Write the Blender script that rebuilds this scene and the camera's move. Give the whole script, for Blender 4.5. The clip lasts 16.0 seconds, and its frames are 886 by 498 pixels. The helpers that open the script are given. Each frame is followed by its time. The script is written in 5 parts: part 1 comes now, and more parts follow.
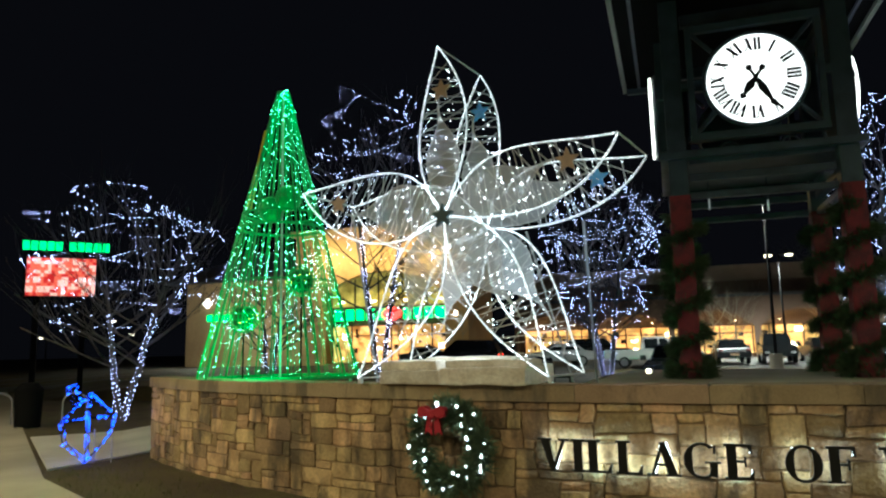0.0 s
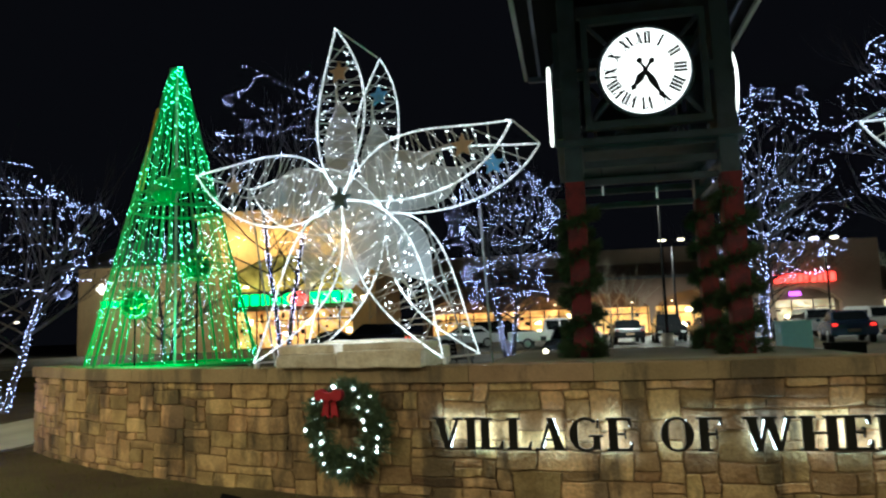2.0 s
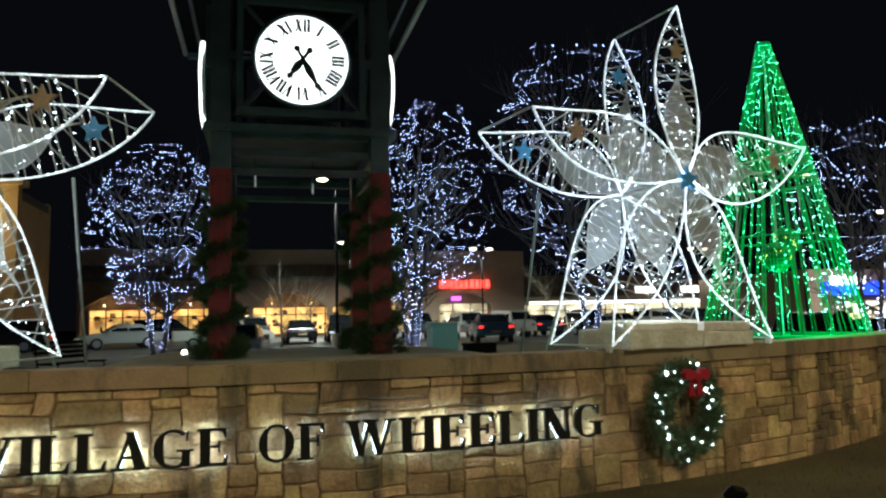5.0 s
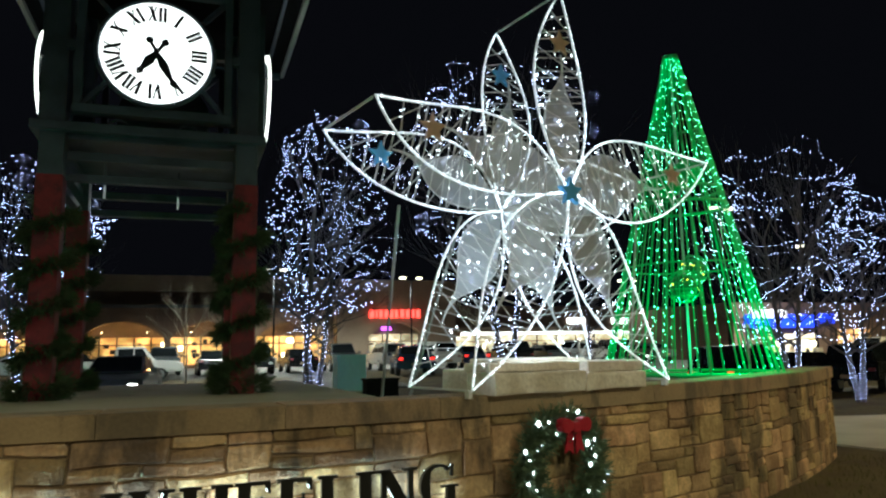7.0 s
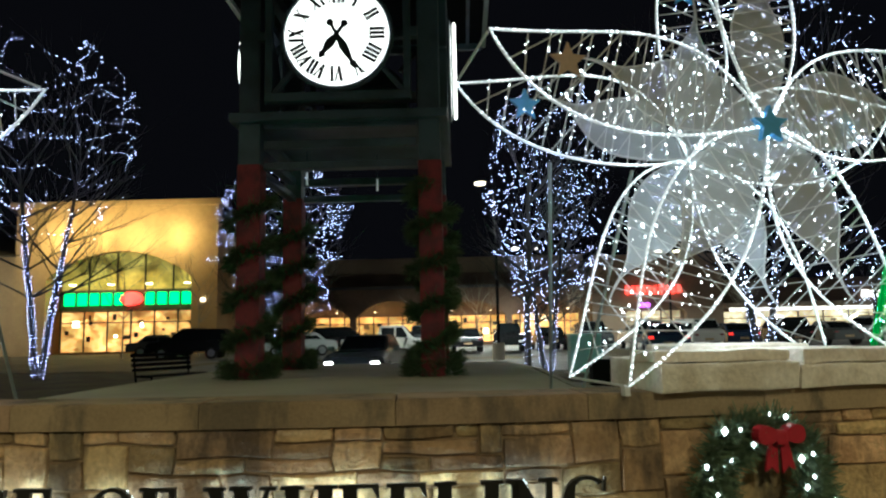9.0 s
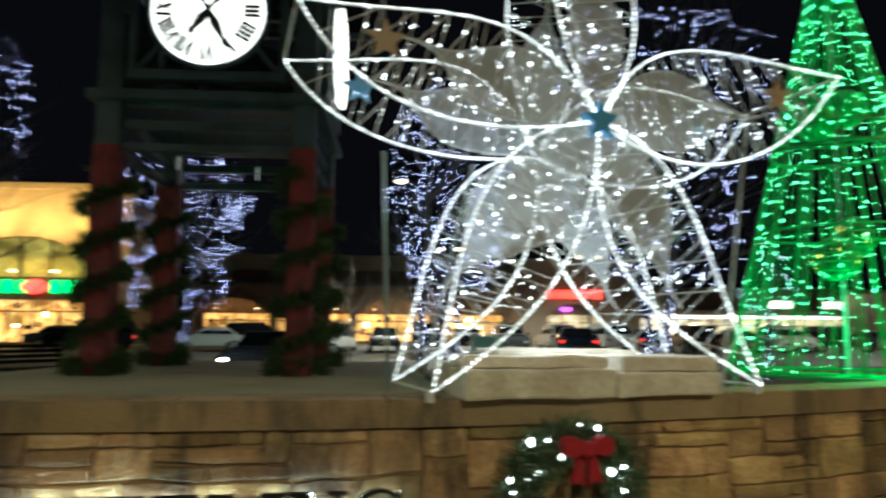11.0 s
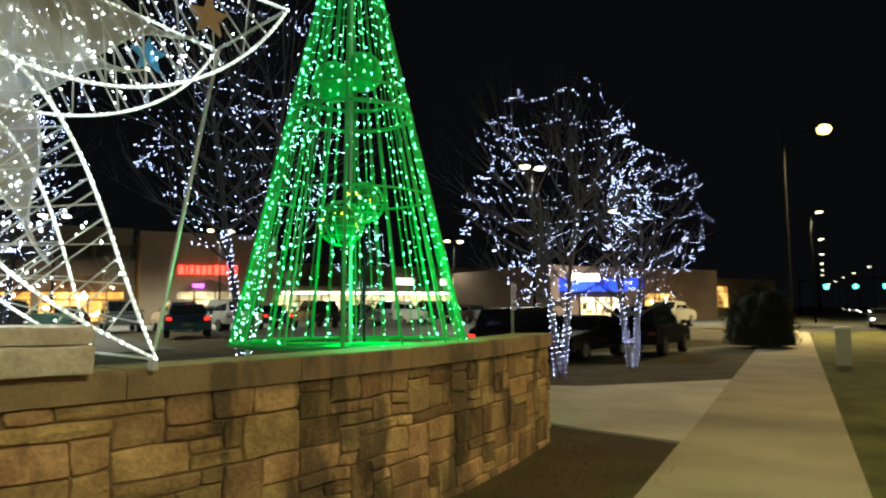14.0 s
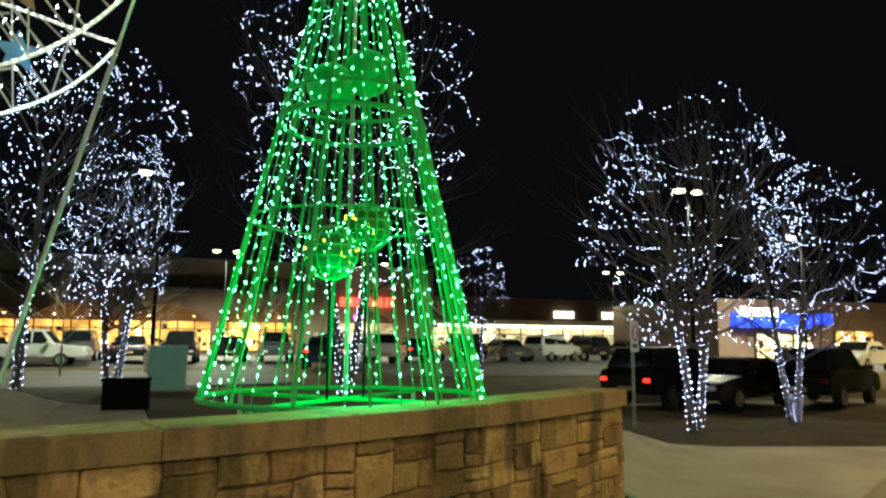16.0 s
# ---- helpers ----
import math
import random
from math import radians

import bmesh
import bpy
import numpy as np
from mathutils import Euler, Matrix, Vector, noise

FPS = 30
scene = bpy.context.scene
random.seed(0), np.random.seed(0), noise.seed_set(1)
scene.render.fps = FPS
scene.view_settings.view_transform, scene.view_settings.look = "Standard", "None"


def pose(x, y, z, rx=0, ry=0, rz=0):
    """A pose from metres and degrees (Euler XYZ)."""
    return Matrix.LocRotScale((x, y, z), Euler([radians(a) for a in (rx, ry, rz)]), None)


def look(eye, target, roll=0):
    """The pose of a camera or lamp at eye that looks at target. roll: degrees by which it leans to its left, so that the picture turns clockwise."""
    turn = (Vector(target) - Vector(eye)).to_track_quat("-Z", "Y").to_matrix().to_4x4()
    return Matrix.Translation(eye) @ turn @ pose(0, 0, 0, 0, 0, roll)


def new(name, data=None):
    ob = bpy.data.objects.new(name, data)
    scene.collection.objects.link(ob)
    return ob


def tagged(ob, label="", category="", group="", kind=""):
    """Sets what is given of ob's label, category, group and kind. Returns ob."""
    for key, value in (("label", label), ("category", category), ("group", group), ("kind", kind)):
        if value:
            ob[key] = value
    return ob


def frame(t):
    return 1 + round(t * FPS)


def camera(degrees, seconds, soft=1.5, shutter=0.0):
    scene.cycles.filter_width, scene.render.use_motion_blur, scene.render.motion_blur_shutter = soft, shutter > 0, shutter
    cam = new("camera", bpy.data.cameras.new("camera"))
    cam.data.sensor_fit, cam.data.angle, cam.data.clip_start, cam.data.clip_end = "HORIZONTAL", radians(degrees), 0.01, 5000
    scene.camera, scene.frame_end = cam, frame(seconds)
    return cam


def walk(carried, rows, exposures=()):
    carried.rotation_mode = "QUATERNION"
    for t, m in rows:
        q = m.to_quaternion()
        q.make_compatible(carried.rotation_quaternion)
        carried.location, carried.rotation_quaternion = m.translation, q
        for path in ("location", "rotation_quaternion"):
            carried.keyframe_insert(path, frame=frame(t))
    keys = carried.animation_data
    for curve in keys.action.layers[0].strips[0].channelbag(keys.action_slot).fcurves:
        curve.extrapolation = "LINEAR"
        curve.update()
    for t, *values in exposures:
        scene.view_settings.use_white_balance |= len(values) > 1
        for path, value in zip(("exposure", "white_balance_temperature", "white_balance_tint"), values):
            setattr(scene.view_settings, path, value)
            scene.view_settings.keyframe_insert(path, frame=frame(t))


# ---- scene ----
cam = camera(64.1, 16.0, 2.3, 0.35)
PATH = [
    (0, (-1.531, -0.034, 1.606), (-2.131, 1.853, 1.888), -1.2),
    (0.5, (-1.535, -0.046, 1.618), (-2.122, 1.844, 1.906), -1.1),
    (1, (-1.511, -0.055, 1.604), (-2.058, 1.849, 1.883), -1.2),
    (1.5, (-1.451, -0.06, 1.607), (-1.91, 1.869, 1.866), -1.5),
    (2, (-1.389, -0.066, 1.592), (-1.744, 1.889, 1.822), -2.0),
    (2.5, (-1.328, -0.047, 1.582), (-1.549, 1.932, 1.772), -2.2),
    (3, (-1.163, -0.018, 1.579), (-1.247, 1.973, 1.744), -2.0),
    (3.5, (-1.077, 0.027, 1.543), (-0.996, 2.016, 1.729), -1.4),
    (4, (-0.965, 0.188, 1.552), (-0.708, 2.16, 1.769), -1.2),
    (4.5, (-0.808, 0.427, 1.555), (-0.396, 2.372, 1.771), -1.6),
    (4.7, (-0.758, 0.497, 1.558), (-0.307, 2.434, 1.762), -1.5),
    (6.8, (0.433, 1.498, 1.594), (1.103, 3.366, 1.841), -1.1),
    (7, (0.583, 1.627, 1.609), (1.245, 3.492, 1.893), -1.1),
    (7.5, (0.887, 1.912, 1.577), (1.526, 3.794, 1.799), -1.6),
    (8, (1.137, 2.202, 1.631), (1.529, 4.145, 1.899), -1.8),
    (8.5, (1.448, 2.311, 1.658), (1.524, 4.296, 1.895), -1.7),
    (8.7, (1.55, 2.347, 1.65), (1.507, 4.332, 1.886), -1.5),
    (10.8, (2.424, 2.738, 1.639), (2.374, 4.724, 1.867), 0.2),
    (11, (2.512, 2.776, 1.639), (2.642, 4.758, 1.872), 0.4),
    (11.5, (2.661, 2.958, 1.706), (3.285, 4.846, 1.915), 0.7),
    (12, (2.838, 3.045, 1.673), (3.762, 4.811, 1.84), 0.6),
    (12.5, (3.097, 2.995, 1.657), (4.16, 4.684, 1.79), 0.5),
    (13, (3.378, 2.992, 1.646), (4.451, 4.674, 1.776), 0.1),
    (13.5, (3.777, 3.1, 1.602), (4.886, 4.756, 1.769), -0.2),
    (14, (4.321, 3.273, 1.56), (5.358, 4.974, 1.729), -0.5),
    (14.5, (4.9, 3.409, 1.538), (5.796, 5.19, 1.704), -0.7),
    (15, (5.438, 3.543, 1.556), (6.275, 5.346, 1.775), -0.4),
    (15.5, (5.97, 3.763, 1.573), (6.664, 5.63, 1.752), 0.3),
    (16, (6.312, 3.98, 1.703), (6.909, 5.871, 1.962), 0.5),
]
walk(cam, [(t, look(eye, target, roll)) for t, eye, target, roll in PATH], ((0, 0.42, 5800, -1), (9, 0.36, 5900, -1), (13.2, 0.48, 6600, -3), (16, 0.64, 6950, -8)))

# ---- world, lights, exposure ----
world = bpy.data.worlds.new("night_sky")
scene.world = world
world.use_nodes = True
wn = world.node_tree.nodes
wbg = wn["Background"]
wbg.inputs[0].default_value = (0.010, 0.010, 0.014, 1)
wbg.inputs[1].default_value = 0.2


def lamp(name, kind, m, power, colour, size=0.3, spot=None):
    data = bpy.data.lights.new(name, kind)
    data.energy, data.color = power, colour
    if kind == "AREA":
        data.shape, data.size = "DISK", size
    else:
        data.shadow_soft_size = size
    if spot:
        data.spot_size, data.spot_blend = radians(spot), 0.8
    ob = new(name, data)
    ob.matrix_world = m
    return ob


# ---- materials ----
def material(name, base, rough=0.6, metal=0.0, grain=0.0, scale=30.0, second=None, blotch=2.0, bump=0.0, vary=0.0, spec=0.5, island=False, streak=None):
    """A procedural surface: base colour, a second tone in blotches, fine grain and relief, and a shift of tone from piece to piece."""
    m = bpy.data.materials.new(name)
    m.use_nodes = True
    t = m.node_tree
    n, l = t.nodes, t.links
    b = n["Principled BSDF"]
    b.inputs["Roughness"].default_value = rough
    b.inputs["Metallic"].default_value = metal
    b.inputs["Specular IOR Level"].default_value = spec
    b.inputs["Base Color"].default_value = (*base, 1)
    if not (grain or second or vary or bump):
        return m
    co = n.new("ShaderNodeNewGeometry")
    colour = n.new("ShaderNodeRGB")
    colour.outputs[0].default_value = (*base, 1)
    out = colour.outputs[0]
    if second:
        big = n.new("ShaderNodeTexNoise")
        big.inputs["Scale"].default_value, big.inputs["Detail"].default_value = blotch, 6
        l.new(co.outputs["Position"], big.inputs["Vector"])
        ramp = n.new("ShaderNodeMapRange")
        ramp.inputs[1].default_value, ramp.inputs[2].default_value = 0.42, 0.62
        l.new(big.outputs[0], ramp.inputs[0])
        mix = n.new("ShaderNodeMix")
        mix.data_type = "RGBA"
        l.new(ramp.outputs[0], mix.inputs[0])
        l.new(out, mix.inputs[6])
        mix.inputs[7].default_value = (*second, 1)
        out = mix.outputs[2]
    if streak:
        squash = n.new("ShaderNodeMapping")
        squash.inputs["Scale"].default_value = (1.0, 1.0, 0.32)
        l.new(co.outputs["Position"], squash.inputs["Vector"])
        run = n.new("ShaderNodeTexNoise")
        run.inputs["Scale"].default_value, run.inputs["Detail"].default_value, run.inputs["Roughness"].default_value = 2.4, 8, 0.62
        l.new(squash.outputs[0], run.inputs["Vector"])
        ramp = n.new("ShaderNodeMapRange")
        ramp.inputs[1].default_value, ramp.inputs[2].default_value, ramp.inputs[4].default_value = 0.50, 0.60, 0.86
        l.new(run.outputs[0], ramp.inputs[0])
        mix = n.new("ShaderNodeMix")
        mix.data_type = "RGBA"
        l.new(ramp.outputs[0], mix.inputs[0])
        l.new(out, mix.inputs[6])
        mix.inputs[7].default_value = (*streak, 1)
        out = mix.outputs[2]
    fine = n.new("ShaderNodeTexNoise")
    fine.inputs["Scale"].default_value, fine.inputs["Detail"].default_value = scale, 8
    l.new(co.outputs["Position"], fine.inputs["Vector"])
    if grain:
        hsv = n.new("ShaderNodeHueSaturation")
        rng = n.new("ShaderNodeMapRange")
        rng.inputs[3].default_value, rng.inputs[4].default_value = 1 - grain * 2, 1 + grain * 2
        l.new(fine.outputs[0], rng.inputs[0])
        l.new(rng.outputs[0], hsv.inputs["Value"])
        l.new(out, hsv.inputs["Color"])
        out = hsv.outputs[0]
    if vary:
        info = n.new("ShaderNodeNewGeometry" if island else "ShaderNodeObjectInfo")
        dice = info.outputs["Random Per Island" if island else "Random"]
        hsv = n.new("ShaderNodeHueSaturation")
        rng = n.new("ShaderNodeMapRange")
        rng.inputs[3].default_value, rng.inputs[4].default_value = 1 - vary, 1 + vary
        l.new(dice, rng.inputs[0])
        l.new(rng.outputs[0], hsv.inputs["Value"])
        rng2 = n.new("ShaderNodeMapRange")
        rng2.inputs[3].default_value, rng2.inputs[4].default_value = 0.488, 0.514
        frac = n.new("ShaderNodeMath")
        frac.operation = "FRACT"
        mul = n.new("ShaderNodeMath")
        mul.operation, mul.inputs[1].default_value = "MULTIPLY", 7.31
        l.new(dice, mul.inputs[0])
        l.new(mul.outputs[0], frac.inputs[0])
        l.new(frac.outputs[0], rng2.inputs[0])
        l.new(rng2.outputs[0], hsv.inputs["Hue"])
        l.new(out, hsv.inputs["Color"])
        out = hsv.outputs[0]
    l.new(out, b.inputs["Base Color"])
    if bump:
        bp = n.new("ShaderNodeBump")
        bp.inputs["Strength"].default_value, bp.inputs["Distance"].default_value = bump, 0.02
        l.new(fine.outputs[0], bp.inputs["Height"])
        l.new(bp.outputs[0], b.inputs["Normal"])
    return m


def glowing(name, colour, strength):
    m = bpy.data.materials.new(name)
    m.use_nodes = True
    b = m.node_tree.nodes["Principled BSDF"]
    b.inputs["Base Color"].default_value = (*[min(1, c) for c in colour], 1)
    b.inputs["Emission Color"].default_value = (*colour, 1)
    b.inputs["Emission Strength"].default_value = strength
    return m


def lit_window(name, colour, dim, strength):
    """A lit shop seen through its glass: shelves and goods break up the light."""
    m = glowing(name, colour, strength)
    n, l = m.node_tree.nodes, m.node_tree.links
    b = n["Principled BSDF"]
    co = n.new("ShaderNodeNewGeometry")
    stretch = n.new("ShaderNodeMapping")
    stretch.inputs["Scale"].default_value = (1.0, 1.0, 2.2)
    l.new(co.outputs["Position"], stretch.inputs["Vector"])
    cells = n.new("ShaderNodeTexVoronoi")
    cells.inputs["Scale"].default_value = 1.7
    broad = n.new("ShaderNodeTexNoise")
    broad.inputs["Scale"].default_value, broad.inputs["Detail"].default_value = 0.8, 5
    l.new(stretch.outputs[0], cells.inputs["Vector"])
    l.new(co.outputs["Position"], broad.inputs["Vector"])
    split = n.new("ShaderNodeSeparateColor")
    l.new(cells.outputs["Color"], split.inputs[0])
    mix = n.new("ShaderNodeMix")
    mix.data_type = "RGBA"
    mix.inputs[6].default_value, mix.inputs[7].default_value = (*dim, 1), (*colour, 1)
    l.new(split.outputs[0], mix.inputs[0])
    l.new(mix.outputs[2], b.inputs["Emission Color"])
    rng = n.new("ShaderNodeMapRange")
    rng.inputs[1].default_value, rng.inputs[2].default_value = 0.35, 0.68
    rng.inputs[3].default_value, rng.inputs[4].default_value = 0.15 * strength, 1.6 * strength
    l.new(broad.outputs[0], rng.inputs[0])
    l.new(rng.outputs[0], b.inputs["Emission Strength"])
    return m


def clear(name, colour, alpha, rough=0.5):
    """Thin gauze or film: partly open."""
    m = material(name, colour, rough)
    m.node_tree.nodes["Principled BSDF"].inputs["Alpha"].default_value = alpha
    return m


STONE = material("ashlar_stone", (0.50, 0.340, 0.178), 0.88, grain=0.24, scale=30, second=(0.33, 0.210, 0.105), blotch=3.6, bump=0.9, vary=0.46, streak=(0.095, 0.070, 0.045))
STONE_REST = material("ashlar_stone_far", (0.50, 0.340, 0.178), 0.88, grain=0.24, scale=30, second=(0.33, 0.210, 0.105), blotch=3.6, bump=0.9, vary=0.46, streak=(0.095, 0.070, 0.045), island=True)
MORTAR = material("mortar", (0.30, 0.21, 0.125), 0.95, grain=0.2, scale=80, bump=0.5)
CAPSTONE = material("cap_stone", (0.38, 0.27, 0.165), 0.8, grain=0.14, scale=45, second=(0.28, 0.195, 0.115), blotch=1.4, bump=0.4, vary=0.08, streak=(0.13, 0.10, 0.07))
BLOCK = material("pale_limestone", (0.76, 0.71, 0.63), 0.85, grain=0.15, scale=30, second=(0.58, 0.51, 0.42), blotch=4, bump=0.6, vary=0.15)
CONCRETE = material("walk_concrete", (0.42, 0.37, 0.29), 0.9, grain=0.08, scale=60, second=(0.34, 0.30, 0.23), blotch=0.7, bump=0.25)
# walk concrete made paler: whitish lamplight on the paths is put into the colour
LITPATH = material("lamplit_path_concrete", (0.58, 0.55, 0.49), 0.9, grain=0.08, scale=60, second=(0.47, 0.44, 0.39), blotch=0.8, bump=0.25)
ASPHALT = material("asphalt", (0.055, 0.052, 0.05), 0.8, grain=0.2, scale=90, second=(0.09, 0.085, 0.08), blotch=0.3, bump=0.3)
SOIL = material("winter_lawn", (0.078, 0.060, 0.022), 1.0, grain=0.35, scale=25, second=(0.052, 0.034, 0.016), blotch=0.9, bump=0.6)
VERGE = material("dry_verge", (0.11, 0.112, 0.032), 1.0, grain=0.35, scale=25, second=(0.070, 0.062, 0.022), blotch=0.9, bump=0.7)
GRASS = material("grass_blades", (0.10, 0.105, 0.030), 0.9, grain=0.3, scale=4)
STEEL = material("dark_painted_steel", (0.050, 0.070, 0.100), 0.45, grain=0.1, scale=30, second=(0.028, 0.040, 0.058), blotch=2, bump=0.05)
ROOFDARK = material("black_roof_metal", (0.004, 0.0045, 0.005), 0.8, grain=0.1, scale=20, spec=0.05)
EAVE = material("pale_eave", (0.20, 0.21, 0.20), 0.6, grain=0.08, scale=20)
RED = material("red_ribbon", (0.20, 0.014, 0.022), 0.7, grain=0.15, scale=25, second=(0.10, 0.010, 0.018), blotch=5, bump=0.2)
BOWRED = material("red_bow_velvet", (0.38, 0.008, 0.025), 0.6, grain=0.1, scale=40)
WREATHNEEDLE = material("wreath_needles", (0.13, 0.19, 0.11), 0.8, grain=0.3, scale=15)
NEEDLE = material("garland_needles", (0.05, 0.075, 0.03), 0.85, grain=0.3, scale=15)
BARK = material("grey_bark", (0.095, 0.085, 0.075), 0.9, grain=0.25, scale=40, bump=0.4)
GREENFOAM = material("green_glitter_core", (0.012, 0.11, 0.025), 0.6, grain=0.3, scale=40, bump=0.3)
PALEBARK = material("birch_bark", (0.40, 0.36, 0.28), 0.8, grain=0.2, scale=20)
BLACK = material("black_letter_paint", (0.008, 0.009, 0.009), 0.35)
WIRE = material("white_frame_tube", (0.65, 0.66, 0.67), 0.5, grain=0.05, scale=30)
GREENWIRE = material("green_frame_tube", (0.035, 0.34, 0.10), 0.5, grain=0.05, scale=30)
POLE = material("galvanised_pole", (0.35, 0.36, 0.36), 0.45, 0.6, grain=0.1, scale=20)
DARKPOLE = material("dark_pole", (0.006, 0.006, 0.007), 0.9, grain=0.1, scale=20, spec=0.08)
GAUZE = clear("grey_gauze", (0.72, 0.77, 0.82), 0.54)
TANSTAR = material("tan_star", (0.50, 0.36, 0.25), 0.5, grain=0.1, scale=20)
BLUESTAR = material("blue_star", (0.10, 0.42, 0.85), 0.4, grain=0.1, scale=20)
DARKSTAR = material("dark_teal_star", (0.03, 0.075, 0.09), 0.5, grain=0.1, scale=20)
GREENFOIL = material("green_foil", (0.03, 0.40, 0.10), 0.35, grain=0.2, scale=25, bump=0.2)
MASTYELLOW = material("lit_mast_yellow", (0.75, 0.50, 0.05), 0.6, grain=0.1, scale=20)
TEAL = material("teal_cabinet", (0.40, 0.70, 0.66), 0.5, grain=0.05, scale=10)
DIAL = glowing("lit_dial", (1.0, 0.98, 0.93), 1.7)
DIALEDGE = glowing("lit_dial_edge", (1.0, 0.97, 0.88), 2.6)
WHITEBULB = glowing("white_led", (0.90, 0.96, 1.0), 9.0)
ROPEBULB = glowing("rope_led", (0.90, 0.96, 1.0), 4.8)
ROPE = glowing("white_rope_light", (0.95, 0.98, 1.0), 0.15)
COOLBULB = glowing("cool_white_led", (0.50, 0.54, 1.0), 15.0)
BLUEBULB = glowing("blue_led", (0.015, 0.07, 1.0), 9.0)
GREENBULB = glowing("green_led", (0.13, 1.0, 0.36), 28.0)
GOLDBULB = glowing("gold_led", (1.0, 0.62, 0.05), 9.0)
HALO = glowing("halo_led", (0.78, 0.95, 1.0), 7.0)
LAMPGLOW = glowing("lamp_head_glow", (1.0, 0.86, 0.58), 5.0)
AMBERGLOW = glowing("sodium_glow", (1.0, 0.62, 0.20), 6.0)
REDGLOW = glowing("red_sign_glow", (1.0, 0.04, 0.03), 5.0)
GREENGLOW = glowing("green_sign_glow", (0.03, 0.8, 0.16), 2.2)
BLUEGLOW = glowing("blue_sign_glow", (0.02, 0.06, 1.0), 1.2)
WHITEGLOW = glowing("white_sign_glow", (1.0, 0.97, 0.90), 2.2)
WARMWINDOW = lit_window("warm_shop_window", (1.0, 0.62, 0.20), (0.55, 0.18, 0.04), 1.15)
ARCHGLASS = lit_window("arch_glass", (0.62, 0.50, 0.11), (0.34, 0.28, 0.07), 0.5)
WARMBRIGHT = glowing("shop_downlight", (1.0, 0.85, 0.55), 7.0)
SHOPWHITE = lit_window("white_shop_window", (1.0, 0.86, 0.58), (0.40, 0.25, 0.10), 0.9)
GREENLAMP = glowing("green_signal", (0.1, 1.0, 0.7), 8.0)
TAIL = glowing("tail_light", (1.0, 0.03, 0.02), 2.0)
HEAD = glowing("head_light", (1.0, 0.95, 0.85), 12.0)
BUFF = material("buff_stucco", (0.50, 0.36, 0.20), 0.9, grain=0.08, scale=4, second=(0.42, 0.29, 0.16), blotch=0.3, bump=0.1)
TANWALL = material("tan_wall", (0.34, 0.26, 0.19), 0.9, grain=0.08, scale=4, second=(0.27, 0.20, 0.15), blotch=0.25, bump=0.1)
BROWN = material("brown_brick_wall", (0.20, 0.13, 0.095), 0.9, grain=0.15, scale=8, second=(0.15, 0.10, 0.075), blotch=0.4, bump=0.1)
ROOF = material("grey_shingle", (0.10, 0.10, 0.105), 0.9, grain=0.2, scale=12, bump=0.2)
DARKGLASS = material("dark_glass", (0.01, 0.012, 0.014), 0.08)
TYRE = material("tyre_rubber", (0.012, 0.012, 0.012), 0.85)
RIM = material("wheel_rim", (0.45, 0.46, 0.48), 0.3, 0.9)
FRAMEBLACK = material("shop_frame", (0.04, 0.03, 0.025), 0.5)
CARPAINTS = [material(n, c, 0.25, 0.3) for n, c in (("black_car_paint", (0.012, 0.012, 0.014)), ("silver_car_paint", (0.42, 0.43, 0.44)), ("white_car_paint", (0.70, 0.70, 0.69)), ("grey_car_paint", (0.10, 0.11, 0.12)), ("red_car_paint", (0.22, 0.02, 0.02)), ("blue_car_paint", (0.03, 0.05, 0.10)))]


# ---- mesh helpers ----
def mesh_of(name, bm, mat=None):
    me = bpy.data.meshes.new(name)
    bm.normal_update()
    bm.to_mesh(me)
    bm.free()
    if mat:
        me.materials.append(mat)
    return me


def part(name, bm, mat, parent, label=""):
    ob = new(name, mesh_of(name, bm, mat))
    ob.parent = parent
    if label:
        ob["label"] = label
    return ob


def thing(name, label, category, m=None, group="", kind=""):
    ob = new(name)
    ob.empty_display_size = 0.2
    if m is not None:
        ob.matrix_world = m
    return tagged(ob, label, category, group, kind)


def solid(name, bm, mat, label, category, kind="", group="", m=None):
    ob = new(name, mesh_of(name, bm, mat))
    if m is not None:
        ob.matrix_world = m
    return tagged(ob, label, category, group, kind)


def box(bm, x0, x1, y0, y1, z0, z1, bevel=0.0, m=None):
    made = bmesh.ops.create_cube(bm, size=1)["verts"]
    for v in made:
        v.co = Vector(((x0 + x1) / 2 + v.co.x * (x1 - x0), (y0 + y1) / 2 + v.co.y * (y1 - y0), (z0 + z1) / 2 + v.co.z * (z1 - z0)))
    if bevel:
        es = list({e for v in made for e in v.link_edges})
        made = [v for v in bmesh.ops.bevel(bm, geom=es, offset=bevel, segments=2, affect="EDGES", profile=0.7)["verts"]]
        if m is not None:
            bm.verts.ensure_lookup_table()
    if m is not None:
        for v in {v for v in made}:
            v.co = m @ v.co
    return made


def B(*a, **k):
    bm = bmesh.new()
    box(bm, *a, **k)
    return bm


